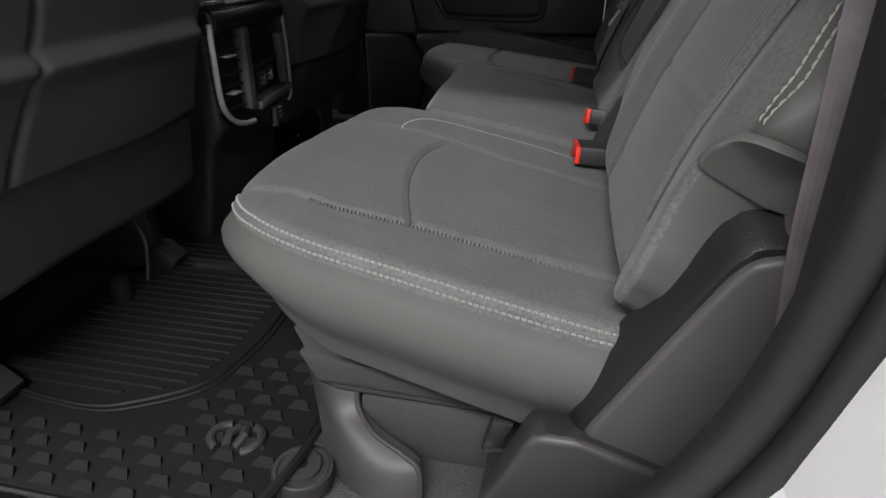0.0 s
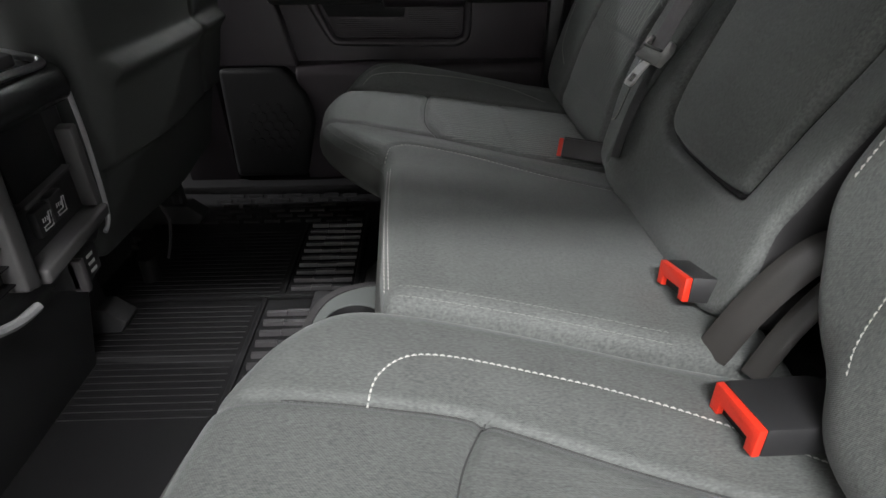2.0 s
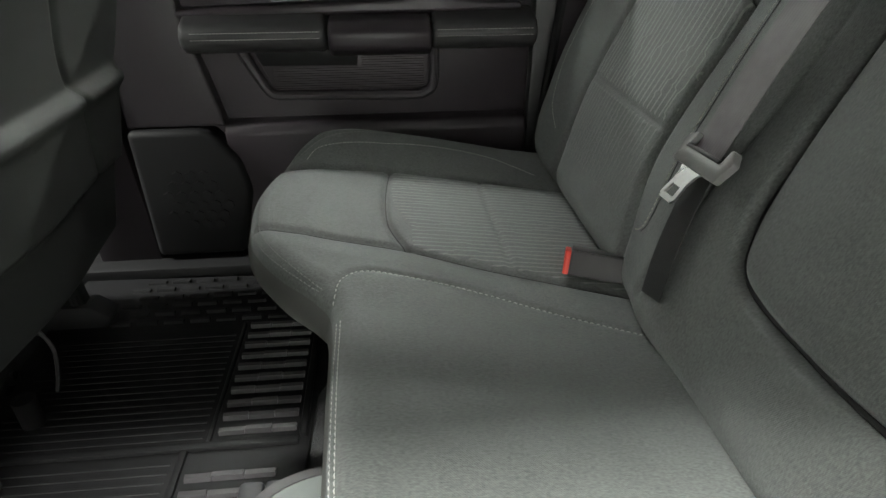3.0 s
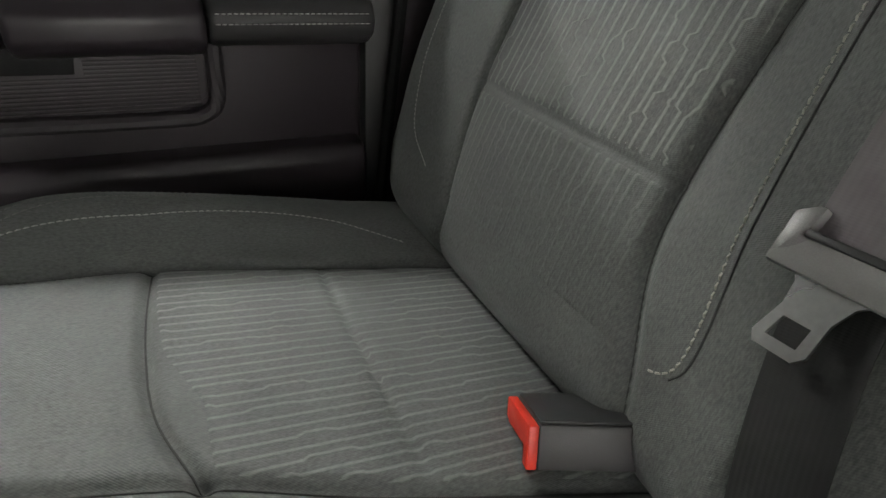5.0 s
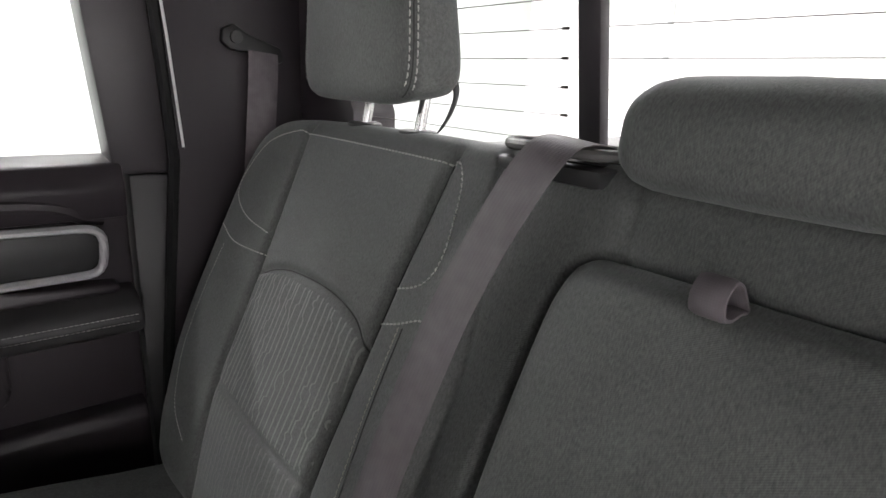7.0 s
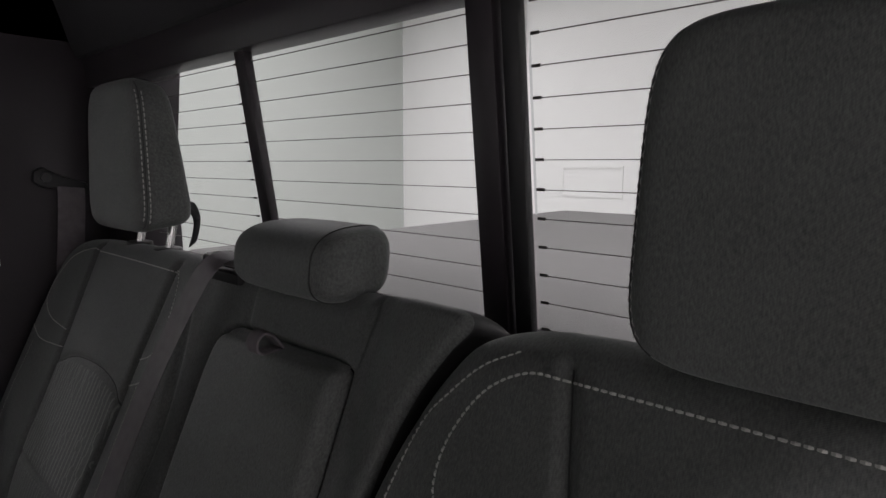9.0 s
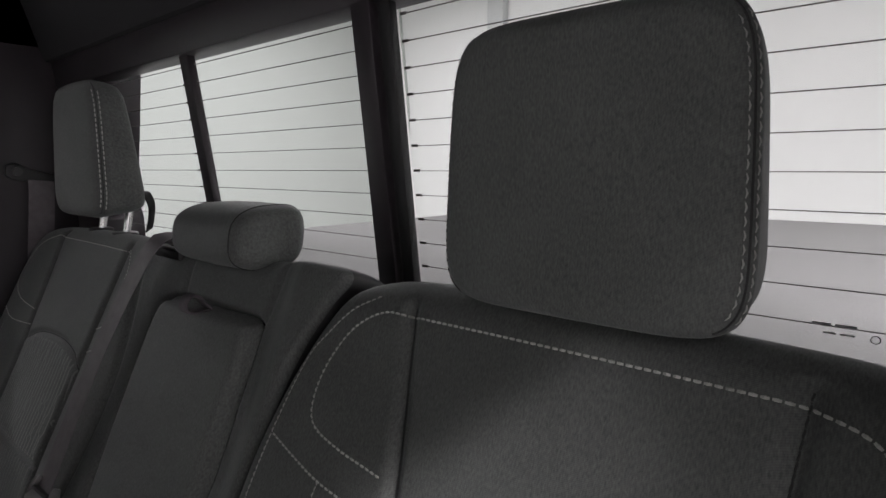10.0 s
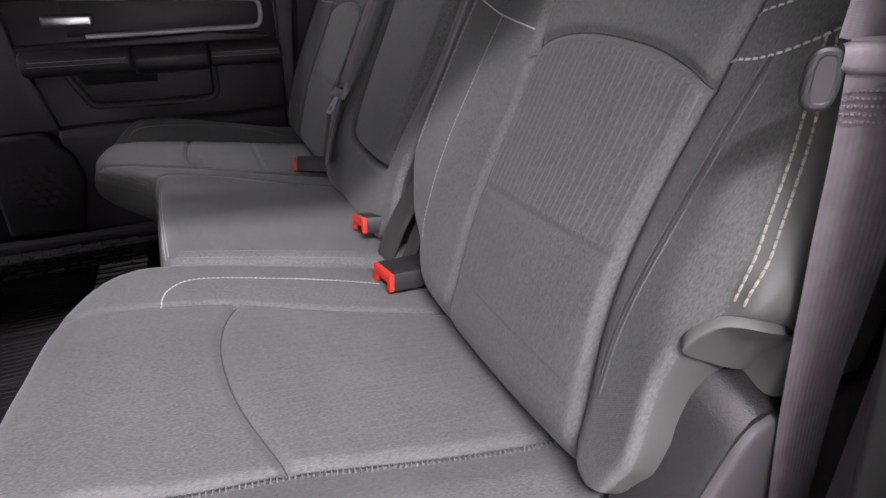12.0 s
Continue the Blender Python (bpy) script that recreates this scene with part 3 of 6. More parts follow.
def rib_patch(pad, sign, parent, cloth, lower=False):
    """The ribbed insert of a backrest, from the arch down to the cross seam, or the plainer panel below it."""
    arch_y = np.array([0.327, 0.36, 0.42, 0.50, 0.55, 0.578])
    arch_z = np.array([0.556, 0.578, 0.588, 0.585, 0.575, 0.564])
    verts, faces, rows, cols = [], [], 40, 70
    q = []
    for i in range(rows):
        for j in range(cols):
            g = j / (cols - 1)
            yy = 0.339 + (0.572 - 0.339) * g
            top = up_back(np.interp(yy, arch_y, arch_z) - 0.004)
            low = up_back(0.433)
            if lower:
                top, low = up_back(0.4255), up_back(0.330)
            v_ = low + (top - low) * i / (rows - 1)
            l, r = seam_in(v_, sign) + 0.005, seam_out(v_, sign) - 0.005
            q.append((sign * (l + (r - l) * g), v_))
    q = np.array(q)
    h = pad.height(q) + 0.0007
    edge = np.array([[i in (0, rows - 1) or j in (0, cols - 1) for j in range(cols)] for i in range(rows)]).ravel()
    h[edge] -= 0.0012
    faces = [(i * cols + j, i * cols + j + 1, (i + 1) * cols + j + 1, (i + 1) * cols + j) for i in range(rows - 1) for j in range(cols - 1)]
    verts = pad.place(q, h)
    if np.cross(verts[1] - verts[0], verts[cols] - verts[0]) @ pad.n < 0:
        faces = [f[::-1] for f in faces]
    return link_mesh("ribbed_insert", verts, faces, cloth, parent, "faintly ribbed charcoal cloth panel" if lower else "charcoal cloth insert with pale wavy ribs", True, None, 1.2)


rib_patch(near_back_pad, -1, rear_seat, NEARRIB)
rib_patch(near_back_pad, -1, rear_seat, SOFTRIB, True)
row(near_back_pad, yz([(0.362, 0.4365), (0.45, 0.4375), (0.572, 0.4385)], -1), rear_seat, 0.0052, 0.0040, 0.0010, DARKTHREAD, "dark stitching along the cross seam")
welts(near_back_pad, [q_[0] for q_ in back_seams(-1)[:3]], rear_seat)
back_stitching(near_back_pad, -1, rear_seat)
edge_line(near_back_pad, -1, rear_seat)
part("side_panel", prism_bm([(-0.118, 0.300), (0.005, 0.600), (0.060, 0.600), (0.0, 0.300)], -0.699, -0.640, "y", 0.010, 3), VINYL, rear_seat, "plain grey vinyl side of the backrest")

# folded vinyl flap that ends the stitched edge of the backrest
flap_line = curve([(-0.147, -0.674, 0.419), (-0.119, -0.673, 0.400), (-0.087, -0.676, 0.386), (-0.060, -0.679, 0.388), (-0.068, -0.695, 0.418), (-0.105, -0.701, 0.437), (-0.131, -0.686, 0.439)], 48, True)
flap_c, flap_n = flap_line.mean(0), np.array((-0.28, -0.72, -0.63))
gv, gf = [], []
for f_, lift in ((0.97, -0.008), (1.0, -0.002), (0.98, -0.0004), (0.90, -0.0006), (0.55, -0.0028), (0.2, -0.0036)):
    gv += [flap_c + (p_ - flap_c) * f_ + flap_n * lift for p_ in flap_line]
for r in range(5):
    gf += [(r * 48 + k, r * 48 + (k + 1) % 48, (r + 1) * 48 + (k + 1) % 48, (r + 1) * 48 + k) for k in range(48)]
gf += [tuple(range(48))[::-1], tuple(range(240, 288))]
link_mesh("fold_flap", gv, gf, VINYL, rear_seat, "folded grey vinyl flap", True, None, 1.0)

ARM = [(0.0, 0.697), (0.10, 0.697), (0.130, 0.694), (0.144, 0.678), (0.150, 0.64), (0.152, 0.55), (0.146, 0.47), (0.133, 0.408), (0.104, 0.374), (0.02, 0.368), (-0.055, 0.370), (-0.072, 0.380), (-0.077, 0.45), (-0.079, 0.56), (-0.079, 0.66), (-0.079, 0.688), (-0.070, 0.697)]
far_relief = back_relief(1, True)


def bench_relief(q):
    h = far_relief(q)
    y, v = q[:, 0], q[:, 1]
    centre = smooth01((y + 0.14) / 0.04) * smooth01((0.24 - y) / 0.05)
    inside = distance(q, curve(yz(ARM), 80, True), True)
    return h + (0.004 - 0.014 * smooth01((v - 0.02) / 0.25)) * centre - 0.018 * np.exp(-((inside / 0.0055) ** 2))


bench_pad = Pad(BACK_O, (0, 1, 0), BACK_V, BACK_N,
    [(-0.10, -0.05), (-0.125, 0.06), (-0.136, 0.16), (-0.145, 0.28), (-0.153, 0.35), (-0.168, 0.405), (-0.190, 0.450), (-0.207, 0.474), (-0.196, 0.486), (-0.15, 0.488), (0.0, 0.488), (0.25, 0.487), (0.40, 0.487), (0.55, 0.484), (0.640, 0.479), (0.702, 0.466),
     (0.740, 0.434), (0.756, 0.38), (0.758, 0.30), (0.754, 0.20), (0.744, 0.135), (0.724, 0.06), (0.700, -0.01), (0.62, -0.05), (0.30, -0.055)],
    bench_relief, back_seams(1) + [(yz([(0.245, 0.77), (0.225, 0.70), (0.205, 0.60), (0.20, 0.50), (0.20, 0.40), (0.205, 0.30)]), 0.005, 0.006), (yz([(-0.095, 0.775), (-0.092, 0.74), (-0.086, 0.70)]), 0.004, 0.004), (yz([(0.117, 0.77), (0.112, 0.735), (0.106, 0.70)]), 0.004, 0.004)],
    round_=lambda q: 0.035 - 0.024 * smooth01((-0.06 - q[:, 0]) / 0.05), rings=140, around=520)
bench_pad.mesh("backrest", CLOTH, rear_bench, 0.10, tuck=0.012, side=DARKVINYL, belly=0.002)
rib_patch(bench_pad, 1, rear_bench, RIBBED)
rib_patch(bench_pad, 1, rear_bench, LOWRIB, True)
row(bench_pad, yz([(0.340, 0.4365), (0.45, 0.4375), (0.574, 0.4385)]), rear_bench, 0.0052, 0.0040, 0.0010, DARKTHREAD, "dark stitching along the cross seam")
welts(bench_pad, [q_[0] for q_ in back_seams(1)[:3]], rear_bench)
back_stitching(bench_pad, 1, rear_bench, True)
# shade in the gap round the armrest, drawn as a dark tube
gap_line = np.array(curve(yz(ARM), 160, True))
part("edge_line", tube_bm(bench_pad.place(np.r_[gap_line, gap_line[:1]], np.r_[bench_pad.height(gap_line), bench_pad.height(gap_line[:1])] + 0.0075).tolist(), 0.0028, 6), RUBBER, rear_bench, "dark line drawn for the shaded gap round the armrest")

arm_pad = Pad(np.array(BACK_O) + 0.001 * BACK_N, (0, 1, 0), BACK_V, BACK_N, [(0.04 + (y - 0.04) * 0.965, v) for y, v in yz([(y, 0.533 + (z - 0.533) * 0.978) for y, z in ARM])],
    lambda q: 0.006 - 0.006 * smooth01(q[:, 1] / 0.3) + 0.008 * np.cos(np.clip((q[:, 0] - 0.04) / 0.14, -1, 1) * 1.4), [], round_=0.012, rings=60, around=220)
armrest = arm_pad.mesh("armrest", CLOTH, rear_bench, 0.03, tuck=0.004, label="folded cloth centre armrest")

# pull loop of the armrest: a teardrop of webbing standing out of the seam
drop = [(-0.006, 0.000), (0.006, 0.006), (0.016, 0.0105), (0.026, 0.0095), (0.031, 0.0), (0.026, -0.009), (0.016, -0.0095), (0.006, -0.005), (-0.006, -0.001)]
loop_pts = [tuple(np.array(BACK_O) + np.array((0, 0.028, 0)) + (up_back(0.6955) + w_) * BACK_V + 0.88 * d_ * BACK_N) for d_, w_ in drop]
ribbon("pull_strap", loop_pts, (0, 1, 0), 0.020, BELT, armrest, "grey woven pull loop", 0.0040, steps=90)


# cushions
def blend_lines(q, line):
    """Signed side of a line of points, seen from above: positive towards larger y."""
    line = np.asarray(line, float)
    order = np.argsort(line[:, 0])
    return q[:, 1] - np.interp(q[:, 0], line[order, 0], line[order, 1])


def mirrored(points):
    return [(x, -y) for x, y in points]


OUT_SEAM = [(-0.600, 0.530), (-0.541, 0.524), (-0.474, 0.535), (-0.387, 0.537), (-0.256, 0.556), (-0.13, 0.568)]
IN_SEAM = [(-0.600, 0.245), (-0.545, 0.248), (-0.470, 0.251), (-0.403, 0.257), (-0.28, 0.293), (-0.13, 0.330)]
INS_CURVE = [(-0.403, 0.253), (-0.422, 0.30), (-0.430, 0.353), (-0.427, 0.41), (-0.417, 0.46), (-0.393, 0.536)]
DECO = [(-0.486, 0.252), (-0.479, 0.224), (-0.457, 0.204), (-0.42, 0.201), (-0.357, 0.211), (-0.30, 0.223), (-0.235, 0.244), (-0.16, 0.276)]
NEAR_OUTLINE = [(-0.13, 0.665), (-0.18, 0.671), (-0.272, 0.661), (-0.379, 0.646), (-0.480, 0.632), (-0.547, 0.607), (-0.588, 0.562), (-0.608, 0.500), (-0.614, 0.42), (-0.611, 0.33), (-0.600, 0.245),
                (-0.581, 0.203), (-0.552, 0.162), (-0.514, 0.134), (-0.455, 0.131), (-0.35, 0.146), (-0.25, 0.165), (-0.16, 0.178), (-0.125, 0.20), (-0.12, 0.40), (-0.12, 0.64)]


def near_top(q):
    s = np.stack([q[:, 0], -q[:, 1]], 1)
    out, inn = blend_lines(s, OUT_SEAM), -blend_lines(s, IN_SEAM)
    rise = 0.260 + 0.14 * np.clip(-0.20 - q[:, 0], -0.1, 0.34)
    crown = 0.0018 * np.sin(q[:, 0] * 11 + q[:, 1] * 6) + 0.010 * np.exp(-(((q[:, 0] + 0.50) / 0.12) ** 2) - ((q[:, 1] + 0.32) / 0.16) ** 2)
    return rise + 0.010 * smooth01(out / 0.05) + 0.008 * smooth01(inn / 0.06) + crown


near_cushion = Pad((0, 0, 0), (1, 0, 0), (0, 1, 0), (0, 0, 1), mirrored(NEAR_OUTLINE), near_top,
    [(mirrored(OUT_SEAM), 0.006, 0.006), (mirrored(IN_SEAM), 0.005, 0.005), (mirrored(INS_CURVE), 0.005, 0.0045)],
    round_=lambda q: 0.020 + 0.012 * smooth01((0.42 + q[:, 1]) / 0.1), rings=130, around=420)
near_cushion.mesh("seat_cushion", CLOTH, rear_seat, 0, tuck=0.010, floor_h=lambda q: np.interp(q[:, 0], [-0.62, -0.56, -0.537, -0.522, -0.487, -0.46, -0.403, -0.338, -0.241, -0.12], [0.236, 0.226, 0.216, 0.203, 0.183, 0.170, 0.160, 0.149, 0.134, 0.132]), belly=0.017, side=VINYL)
welts(near_cushion, [mirrored(INS_CURVE), mirrored(IN_SEAM[1:])], rear_seat)


def cushion_ribs(pad, sign, parent, z_in, z_out, cloth, x1, front):
    rows, cols, q = 60, 60, []
    for i in range(rows):
        for j in range(cols):
            g = j / (cols - 1)
            yy = 0.26 + 0.27 * g
            lo = np.interp(yy, front[0], front[1]) + 0.006
            x = lo + (x1 - lo) * i / (rows - 1)
            l, r = np.interp(x, *z_in) + 0.006, np.interp(x, *z_out) - 0.006
            q.append((x, sign * (l + (r - l) * g)))
    q = np.array(q)
    h = pad.height(q) + 0.0007
    edge = np.array([[i in (0, rows - 1) or j in (0, cols - 1) for j in range(cols)] for i in range(rows)]).ravel()
    h[edge] -= 0.0012
    faces = [(i * cols + j, i * cols + j + 1, (i + 1) * cols + j + 1, (i + 1) * cols + j) for i in range(rows - 1) for j in range(cols - 1)]
    verts = pad.place(q, h)
    if np.cross(verts[1] - verts[0], verts[cols] - verts[0]) @ pad.n < 0:
        faces = [f[::-1] for f in faces]
    return link_mesh("ribbed_insert", verts, faces, cloth, parent, "charcoal cloth insert with pale wavy ribs", True, None, 1.2)


def table(line):
    a = np.array(sorted(line))
    return a[:, 0], a[:, 1]


def front_table(line):
    a = np.array(sorted((y, x) for x, y in line))
    return a[:, 0], a[:, 1]


cushion_ribs(near_cushion, -1, rear_seat, table(IN_SEAM), table(OUT_SEAM), SOFTRIB, -0.17, front_table(INS_CURVE))
ring = near_cushion.line
keep = np.array([p[0] < -0.165 and -p[1] > 0.535 for p in ring])
start = int(np.argmax(keep & ~np.roll(keep, 1)))
ring = np.roll(ring, -start, 0)[: int(keep.sum())]
c0 = np.array((-0.35, -0.38))
for off in (0.0012, 0.0066):
    line = [tuple(p + (c0 - p) / np.linalg.norm(c0 - p) * off) for p in ring[::3]]
    row(near_cushion, line, rear_seat, 0.0062, 0.0050, 0.0030, NEARTHREAD, "bold cream stitching")
row(near_cushion, mirrored([(x, y + 0.0095) for x, y in [(-0.51, 0.5285)] + OUT_SEAM[2:]]), rear_seat, 0.0046, 0.0024, 0.0082, DARKTHREAD, "short grey stitches across the seam")
welts(near_cushion, [mirrored(OUT_SEAM[1:])], rear_seat, 0.0008)
row(near_cushion, mirrored(DECO), rear_seat, 0.0055, 0.0044, 0.0018)

F_OUT = [(-0.615, 0.560), (-0.520, 0.565), (-0.436, 0.570), (-0.30, 0.556), (-0.13, 0.536)]
F_IN = [(-0.600, 0.380), (-0.52, 0.352), (-0.42, 0.330), (-0.318, 0.293), (-0.13, 0.240)]
F_CURVE = [(-0.420, 0.330), (-0.440, 0.39), (-0.444, 0.45), (-0.442, 0.51), (-0.436, 0.570)]
F_SPLIT = [(-0.500, 0.222), (-0.492, 0.252), (-0.470, 0.270), (-0.43, 0.265), (-0.34, 0.238), (-0.19, 0.180), (-0.12, 0.155)]
F_OUTLINE = [(-0.12, 0.64), (-0.13, 0.668), (-0.20, 0.682), (-0.30, 0.684), (-0.40, 0.678), (-0.49, 0.662), (-0.56, 0.622), (-0.602, 0.565), (-0.620, 0.48), (-0.615, 0.40), (-0.595, 0.335), (-0.555, 0.275), (-0.517, 0.237), (-0.501, 0.205),
             (-0.496, 0.10), (-0.492, 0.0), (-0.488, -0.09), (-0.478, -0.122), (-0.44, -0.122), (-0.34, -0.136), (-0.22, -0.16), (-0.13, -0.17), (-0.118, -0.14), (-0.118, 0.2)]


def bench_top(q):
    out, inn = blend_lines(q, F_OUT), -blend_lines(q, F_IN)
    side = smooth01((q[:, 1] - 0.20) / 0.06)
    rise = 0.268 + 0.125 * np.clip(-0.20 - q[:, 0], -0.1, 0.34)
    front = np.clip((-0.24 - q[:, 0]) / 0.30, 0, 1)
    return rise + (0.016 + 0.026 * front) * smooth01(out / 0.08) + 0.006 * smooth01(inn / 0.05) * side + 0.008 * (1 - side) * np.cos((q[:, 1] - 0.03) * 8)


bench_cushion = Pad((0, 0, 0), (1, 0, 0), (0, 1, 0), (0, 0, 1), F_OUTLINE, bench_top,
    [(F_OUT, 0.006, 0.006), (F_IN, 0.005, 0.006), (F_CURVE, 0.006, 0.005), (F_SPLIT, 0.003, 0.004), ([(-0.30, 0.30), (-0.30, 0.55)], 0.003, 0.003)], round_=0.026, rings=140, around=520)
bench_cushion.mesh("seat_cushion", CLOTH, rear_bench, 0, tuck=0.05, floor_h=lambda q: 0.150 + 0.16 * np.clip(-0.20 - q[:, 0], 0, 0.4), belly=0.008, side=VINYL)
welts(bench_cushion, [F_OUT, F_IN, F_CURVE], rear_bench)
cushion_ribs(bench_cushion, 1, rear_bench, table(F_IN), table(F_OUT), CUSHRIB, -0.17, front_table(F_CURVE))
for off in (0.004, 0.012):
    row(bench_cushion, [(-0.17, 0.675 - off), (-0.30, 0.672 - off), (-0.40, 0.662 - off), (-0.49, 0.645 - off), (-0.558, 0.610 - off), (-0.599 + off * 0.7, 0.56), (-0.619 + off, 0.48), (-0.614 + off, 0.40), (-0.594 + off, 0.335), (-0.554 + off * 0.8, 0.277), (-0.515 + off * 0.4, 0.240)], rear_bench, 0.0062, 0.0048, 0.0013, DARKTHREAD)
    row(bench_cushion, [(-0.496 + off * 0.5, 0.19), (-0.494 + off * 0.5, 0.10), (-0.490 + off * 0.5, 0.0), (-0.484 + off * 0.5, -0.105)], rear_bench, 0.0062, 0.0048, 0.0014)
row(bench_cushion, F_SPLIT, rear_bench, 0.0062, 0.0048, 0.0016)
row(bench_cushion, [(-0.560, 0.580), (-0.54, 0.600), (-0.47, 0.618), (-0.36, 0.626), (-0.27, 0.614), (-0.20, 0.576)], rear_bench, 0.0058, 0.0044, 0.0013)
for off in (0.010, 0.020):
    row(bench_cushion, [(-0.47, -0.122 + off), (-0.44, -0.122 + off), (-0.34, -0.136 + off), (-0.22, -0.16 + off)], rear_bench, 0.0062, 0.0048, 0.0009, DARKTHREAD)


# headrests
def bold_row(name, points, normals, pitch, length, width, material, parent, label):
    """A row of stitches along points in space."""
    p, nrm = np.asarray(points, float), np.asarray(normals, float)
    s_ = np.r_[0, np.cumsum(np.linalg.norm(np.diff(p, axis=0), axis=1))]
    v, f = [], []
    for m in np.arange(pitch, s_[-1] - pitch, pitch):
        a_, c_, b_ = (np.array([np.interp(d, s_, p[:, i]) for i in range(3)]) for d in (m - length / 2, m, m + length / 2))
        up = np.array([np.interp(m, s_, nrm[:, i]) for i in range(3)])
        up /= np.linalg.norm(up)
        w = np.cross(up, b_ - a_)
        w *= width / 2 / np.linalg.norm(w)
        k = len(v)
        v += [a_ - 0.7 * w, a_ + 0.7 * w, c_ - w + up * 0.0006, c_ + w + up * 0.0006, c_ - 0.4 * w + up * 0.0012, c_ + 0.4 * w + up * 0.0012, b_ - 0.7 * w, b_ + 0.7 * w]
        f += [(k, k + 2, k + 4), (k, k + 4, k + 5, k + 1), (k + 1, k + 5, k + 3), (k + 6, k + 4, k + 2), (k + 6, k + 7, k + 5, k + 4), (k + 7, k + 3, k + 5)]
    return link_mesh(name, v, f, material, parent, label, False)


def headrest(seat, cy, z0, z1, sy, taper=0.03, cx=0.038):
    """A tall outboard headrest: a block with rounded corners, a sewn edge with two rows of stitches, on two steel posts."""
    cz, sz = (z0 + z1) / 2, z1 - z0
    sx, lean, back = 0.066, 0.03, 0.06
    def at(u, w, d):
        """u across, w up, both -1..1; d from front 0 to rear 1."""
        x = (d - 0.5) * (1 - 0.45 * w) if d > 0.5 else d - 0.5
        y = u * (1 - back * d) * sy / 2 * (1 - 0.035 * max(0, w) ** 2) * (1 - taper * w)
        z = w * sz / 2 * (1 - 0.10 * d)
        return np.array((cx + x * sx + z * lean - 0.004 * (1 - u * u) * (1 - 2 * d), cy + y, cz + z))
    n = 160
    loop_ = []
    for k in range(n):
        a_ = 2 * math.pi * k / n
        c_, s_ = math.cos(a_), math.sin(a_)
        loop_.append((math.copysign(abs(c_) ** (2 / 6.5), c_), math.copysign(abs(s_) ** (2 / 6.5), s_)))
    verts, faces = [], []
    profile = [(0.35, 0.0), (0.6, 0.0), (0.78, 0.004), (0.86, 0.016), (0.915, 0.045), (0.955, 0.090), (0.983, 0.15), (1.0, 0.22)]
    profile += [(1.0, 0.3), (1.0, 0.5), (1.0, 0.7), (0.99, 0.85), (0.95, 0.94), (0.86, 0.985), (0.6, 1.0), (0.3, 1.0)]
    for r, d in profile:
        verts += [at(u * r, w * r, d) for u, w in loop_]
    m = len(profile)
    for i in range(m - 1):
        for k in range(n):
            faces.append((i * n + k, (i + 1) * n + k, (i + 1) * n + (k + 1) % n, i * n + (k + 1) % n))
    b0 = len(verts)
    verts += [at(0, 0, 0.0), at(0, 0, 1.0)]
    for k in range(n):
        faces.append((b0, k, (k + 1) % n))
        faces.append((b0 + 1, (m - 1) * n + (k + 1) % n, (m - 1) * n + k))
    hr = link_mesh("headrest", verts, faces, CLOTH, seat, "charcoal cloth headrest with double-stitched edge", True, None, 1.3)
    for u in (-1, 1):
        for r, d in ((0.945, 0.076), (0.988, 0.168)):
            pts = [at(r * u * (1 - abs(w) ** 6.5) ** (1 / 6.5), r * w, d) for w in np.linspace(-0.90, 0.90, 60)]
            bold_row("topstitch", pts, [(-0.25, u, 0)] * 60, 0.0078, 0.0058, 0.0019, GREYTHREAD, hr, "pale stitching")
        pts = [at(u * (1 - abs(w) ** 6.5) ** (1 / 6.5) * 0.969, w * 0.969, 0.118) for w in np.linspace(-0.94, 0.94, 60)]
        part("seam", tube_bm(pts, 0.0008, 6), SEAM, hr, "dark sewn seam")
    for dy in (-0.055, 0.055):
        part("post", tube_bm([(0.045, cy + dy, 0.735), (0.060, cy + dy, z0 + 0.03)], 0.006, 12), STEEL, hr, "polished steel post")
        part("sleeve", prism_bm([(0.047 + 0.020 * math.cos(a_), cy + dy + 0.024 * math.sin(a_)) for a_ in np.linspace(0, 2 * math.pi, 20, endpoint=False)], 0.735, 0.757, "z", 0.004), BLACK, seat, "black plastic post sleeve")
    return hr


def bolster(seat, cx, cz, y0, y1, sx, sz):
    """A low centre headrest: a padded roll with flat sewn ends."""
    verts, faces, n = [], [], 72
    rows_ = [(0.0, 0.30), (0.0, 0.62), (0.004, 0.82), (0.012, 0.93), (0.022, 0.985), (0.027, 0.985), (0.034, 1.0), (0.07, 1.01), (0.5 * (y1 - y0), 1.02)]
    rows_ = [(y0 + d, r) for d, r in rows_] + [(y1 - d, r) for d, r in rows_[-2::-1]]
    for y, r in rows_:
        for k in range(n):
            a_ = 2 * math.pi * k / n
            c_, s_ = math.cos(a_), math.sin(a_)
            x, z = math.copysign(abs(c_) ** (2 / 3.0), c_) * r * sx / 2, math.copysign(abs(s_) ** (2 / 3.0), s_) * r * sz / 2
            z *= 1 + 0.10 * c_
            verts.append((cx + x + 0.12 * z, y + 0.10 * x * (1 if y < (y0 + y1) / 2 else -1), cz + z))
    m = len(rows_)
    for i in range(m - 1):
        for k in range(n):
            faces.append((i * n + k, i * n + (k + 1) % n, (i + 1) * n + (k + 1) % n, (i + 1) * n + k))
    faces += [tuple(range(n))[::-1], tuple(range((m - 1) * n, m * n))]
    hr = link_mesh("headrest", verts, faces, CLOTH, seat, "low charcoal cloth centre headrest", True, None, 1.3)
    p = [verts[4 * n + k] for k in range(n)]
    part("seam", tube_bm(p, 0.0009, 6, close=True), SEAM, hr, "dark sewn seam")
    return hr


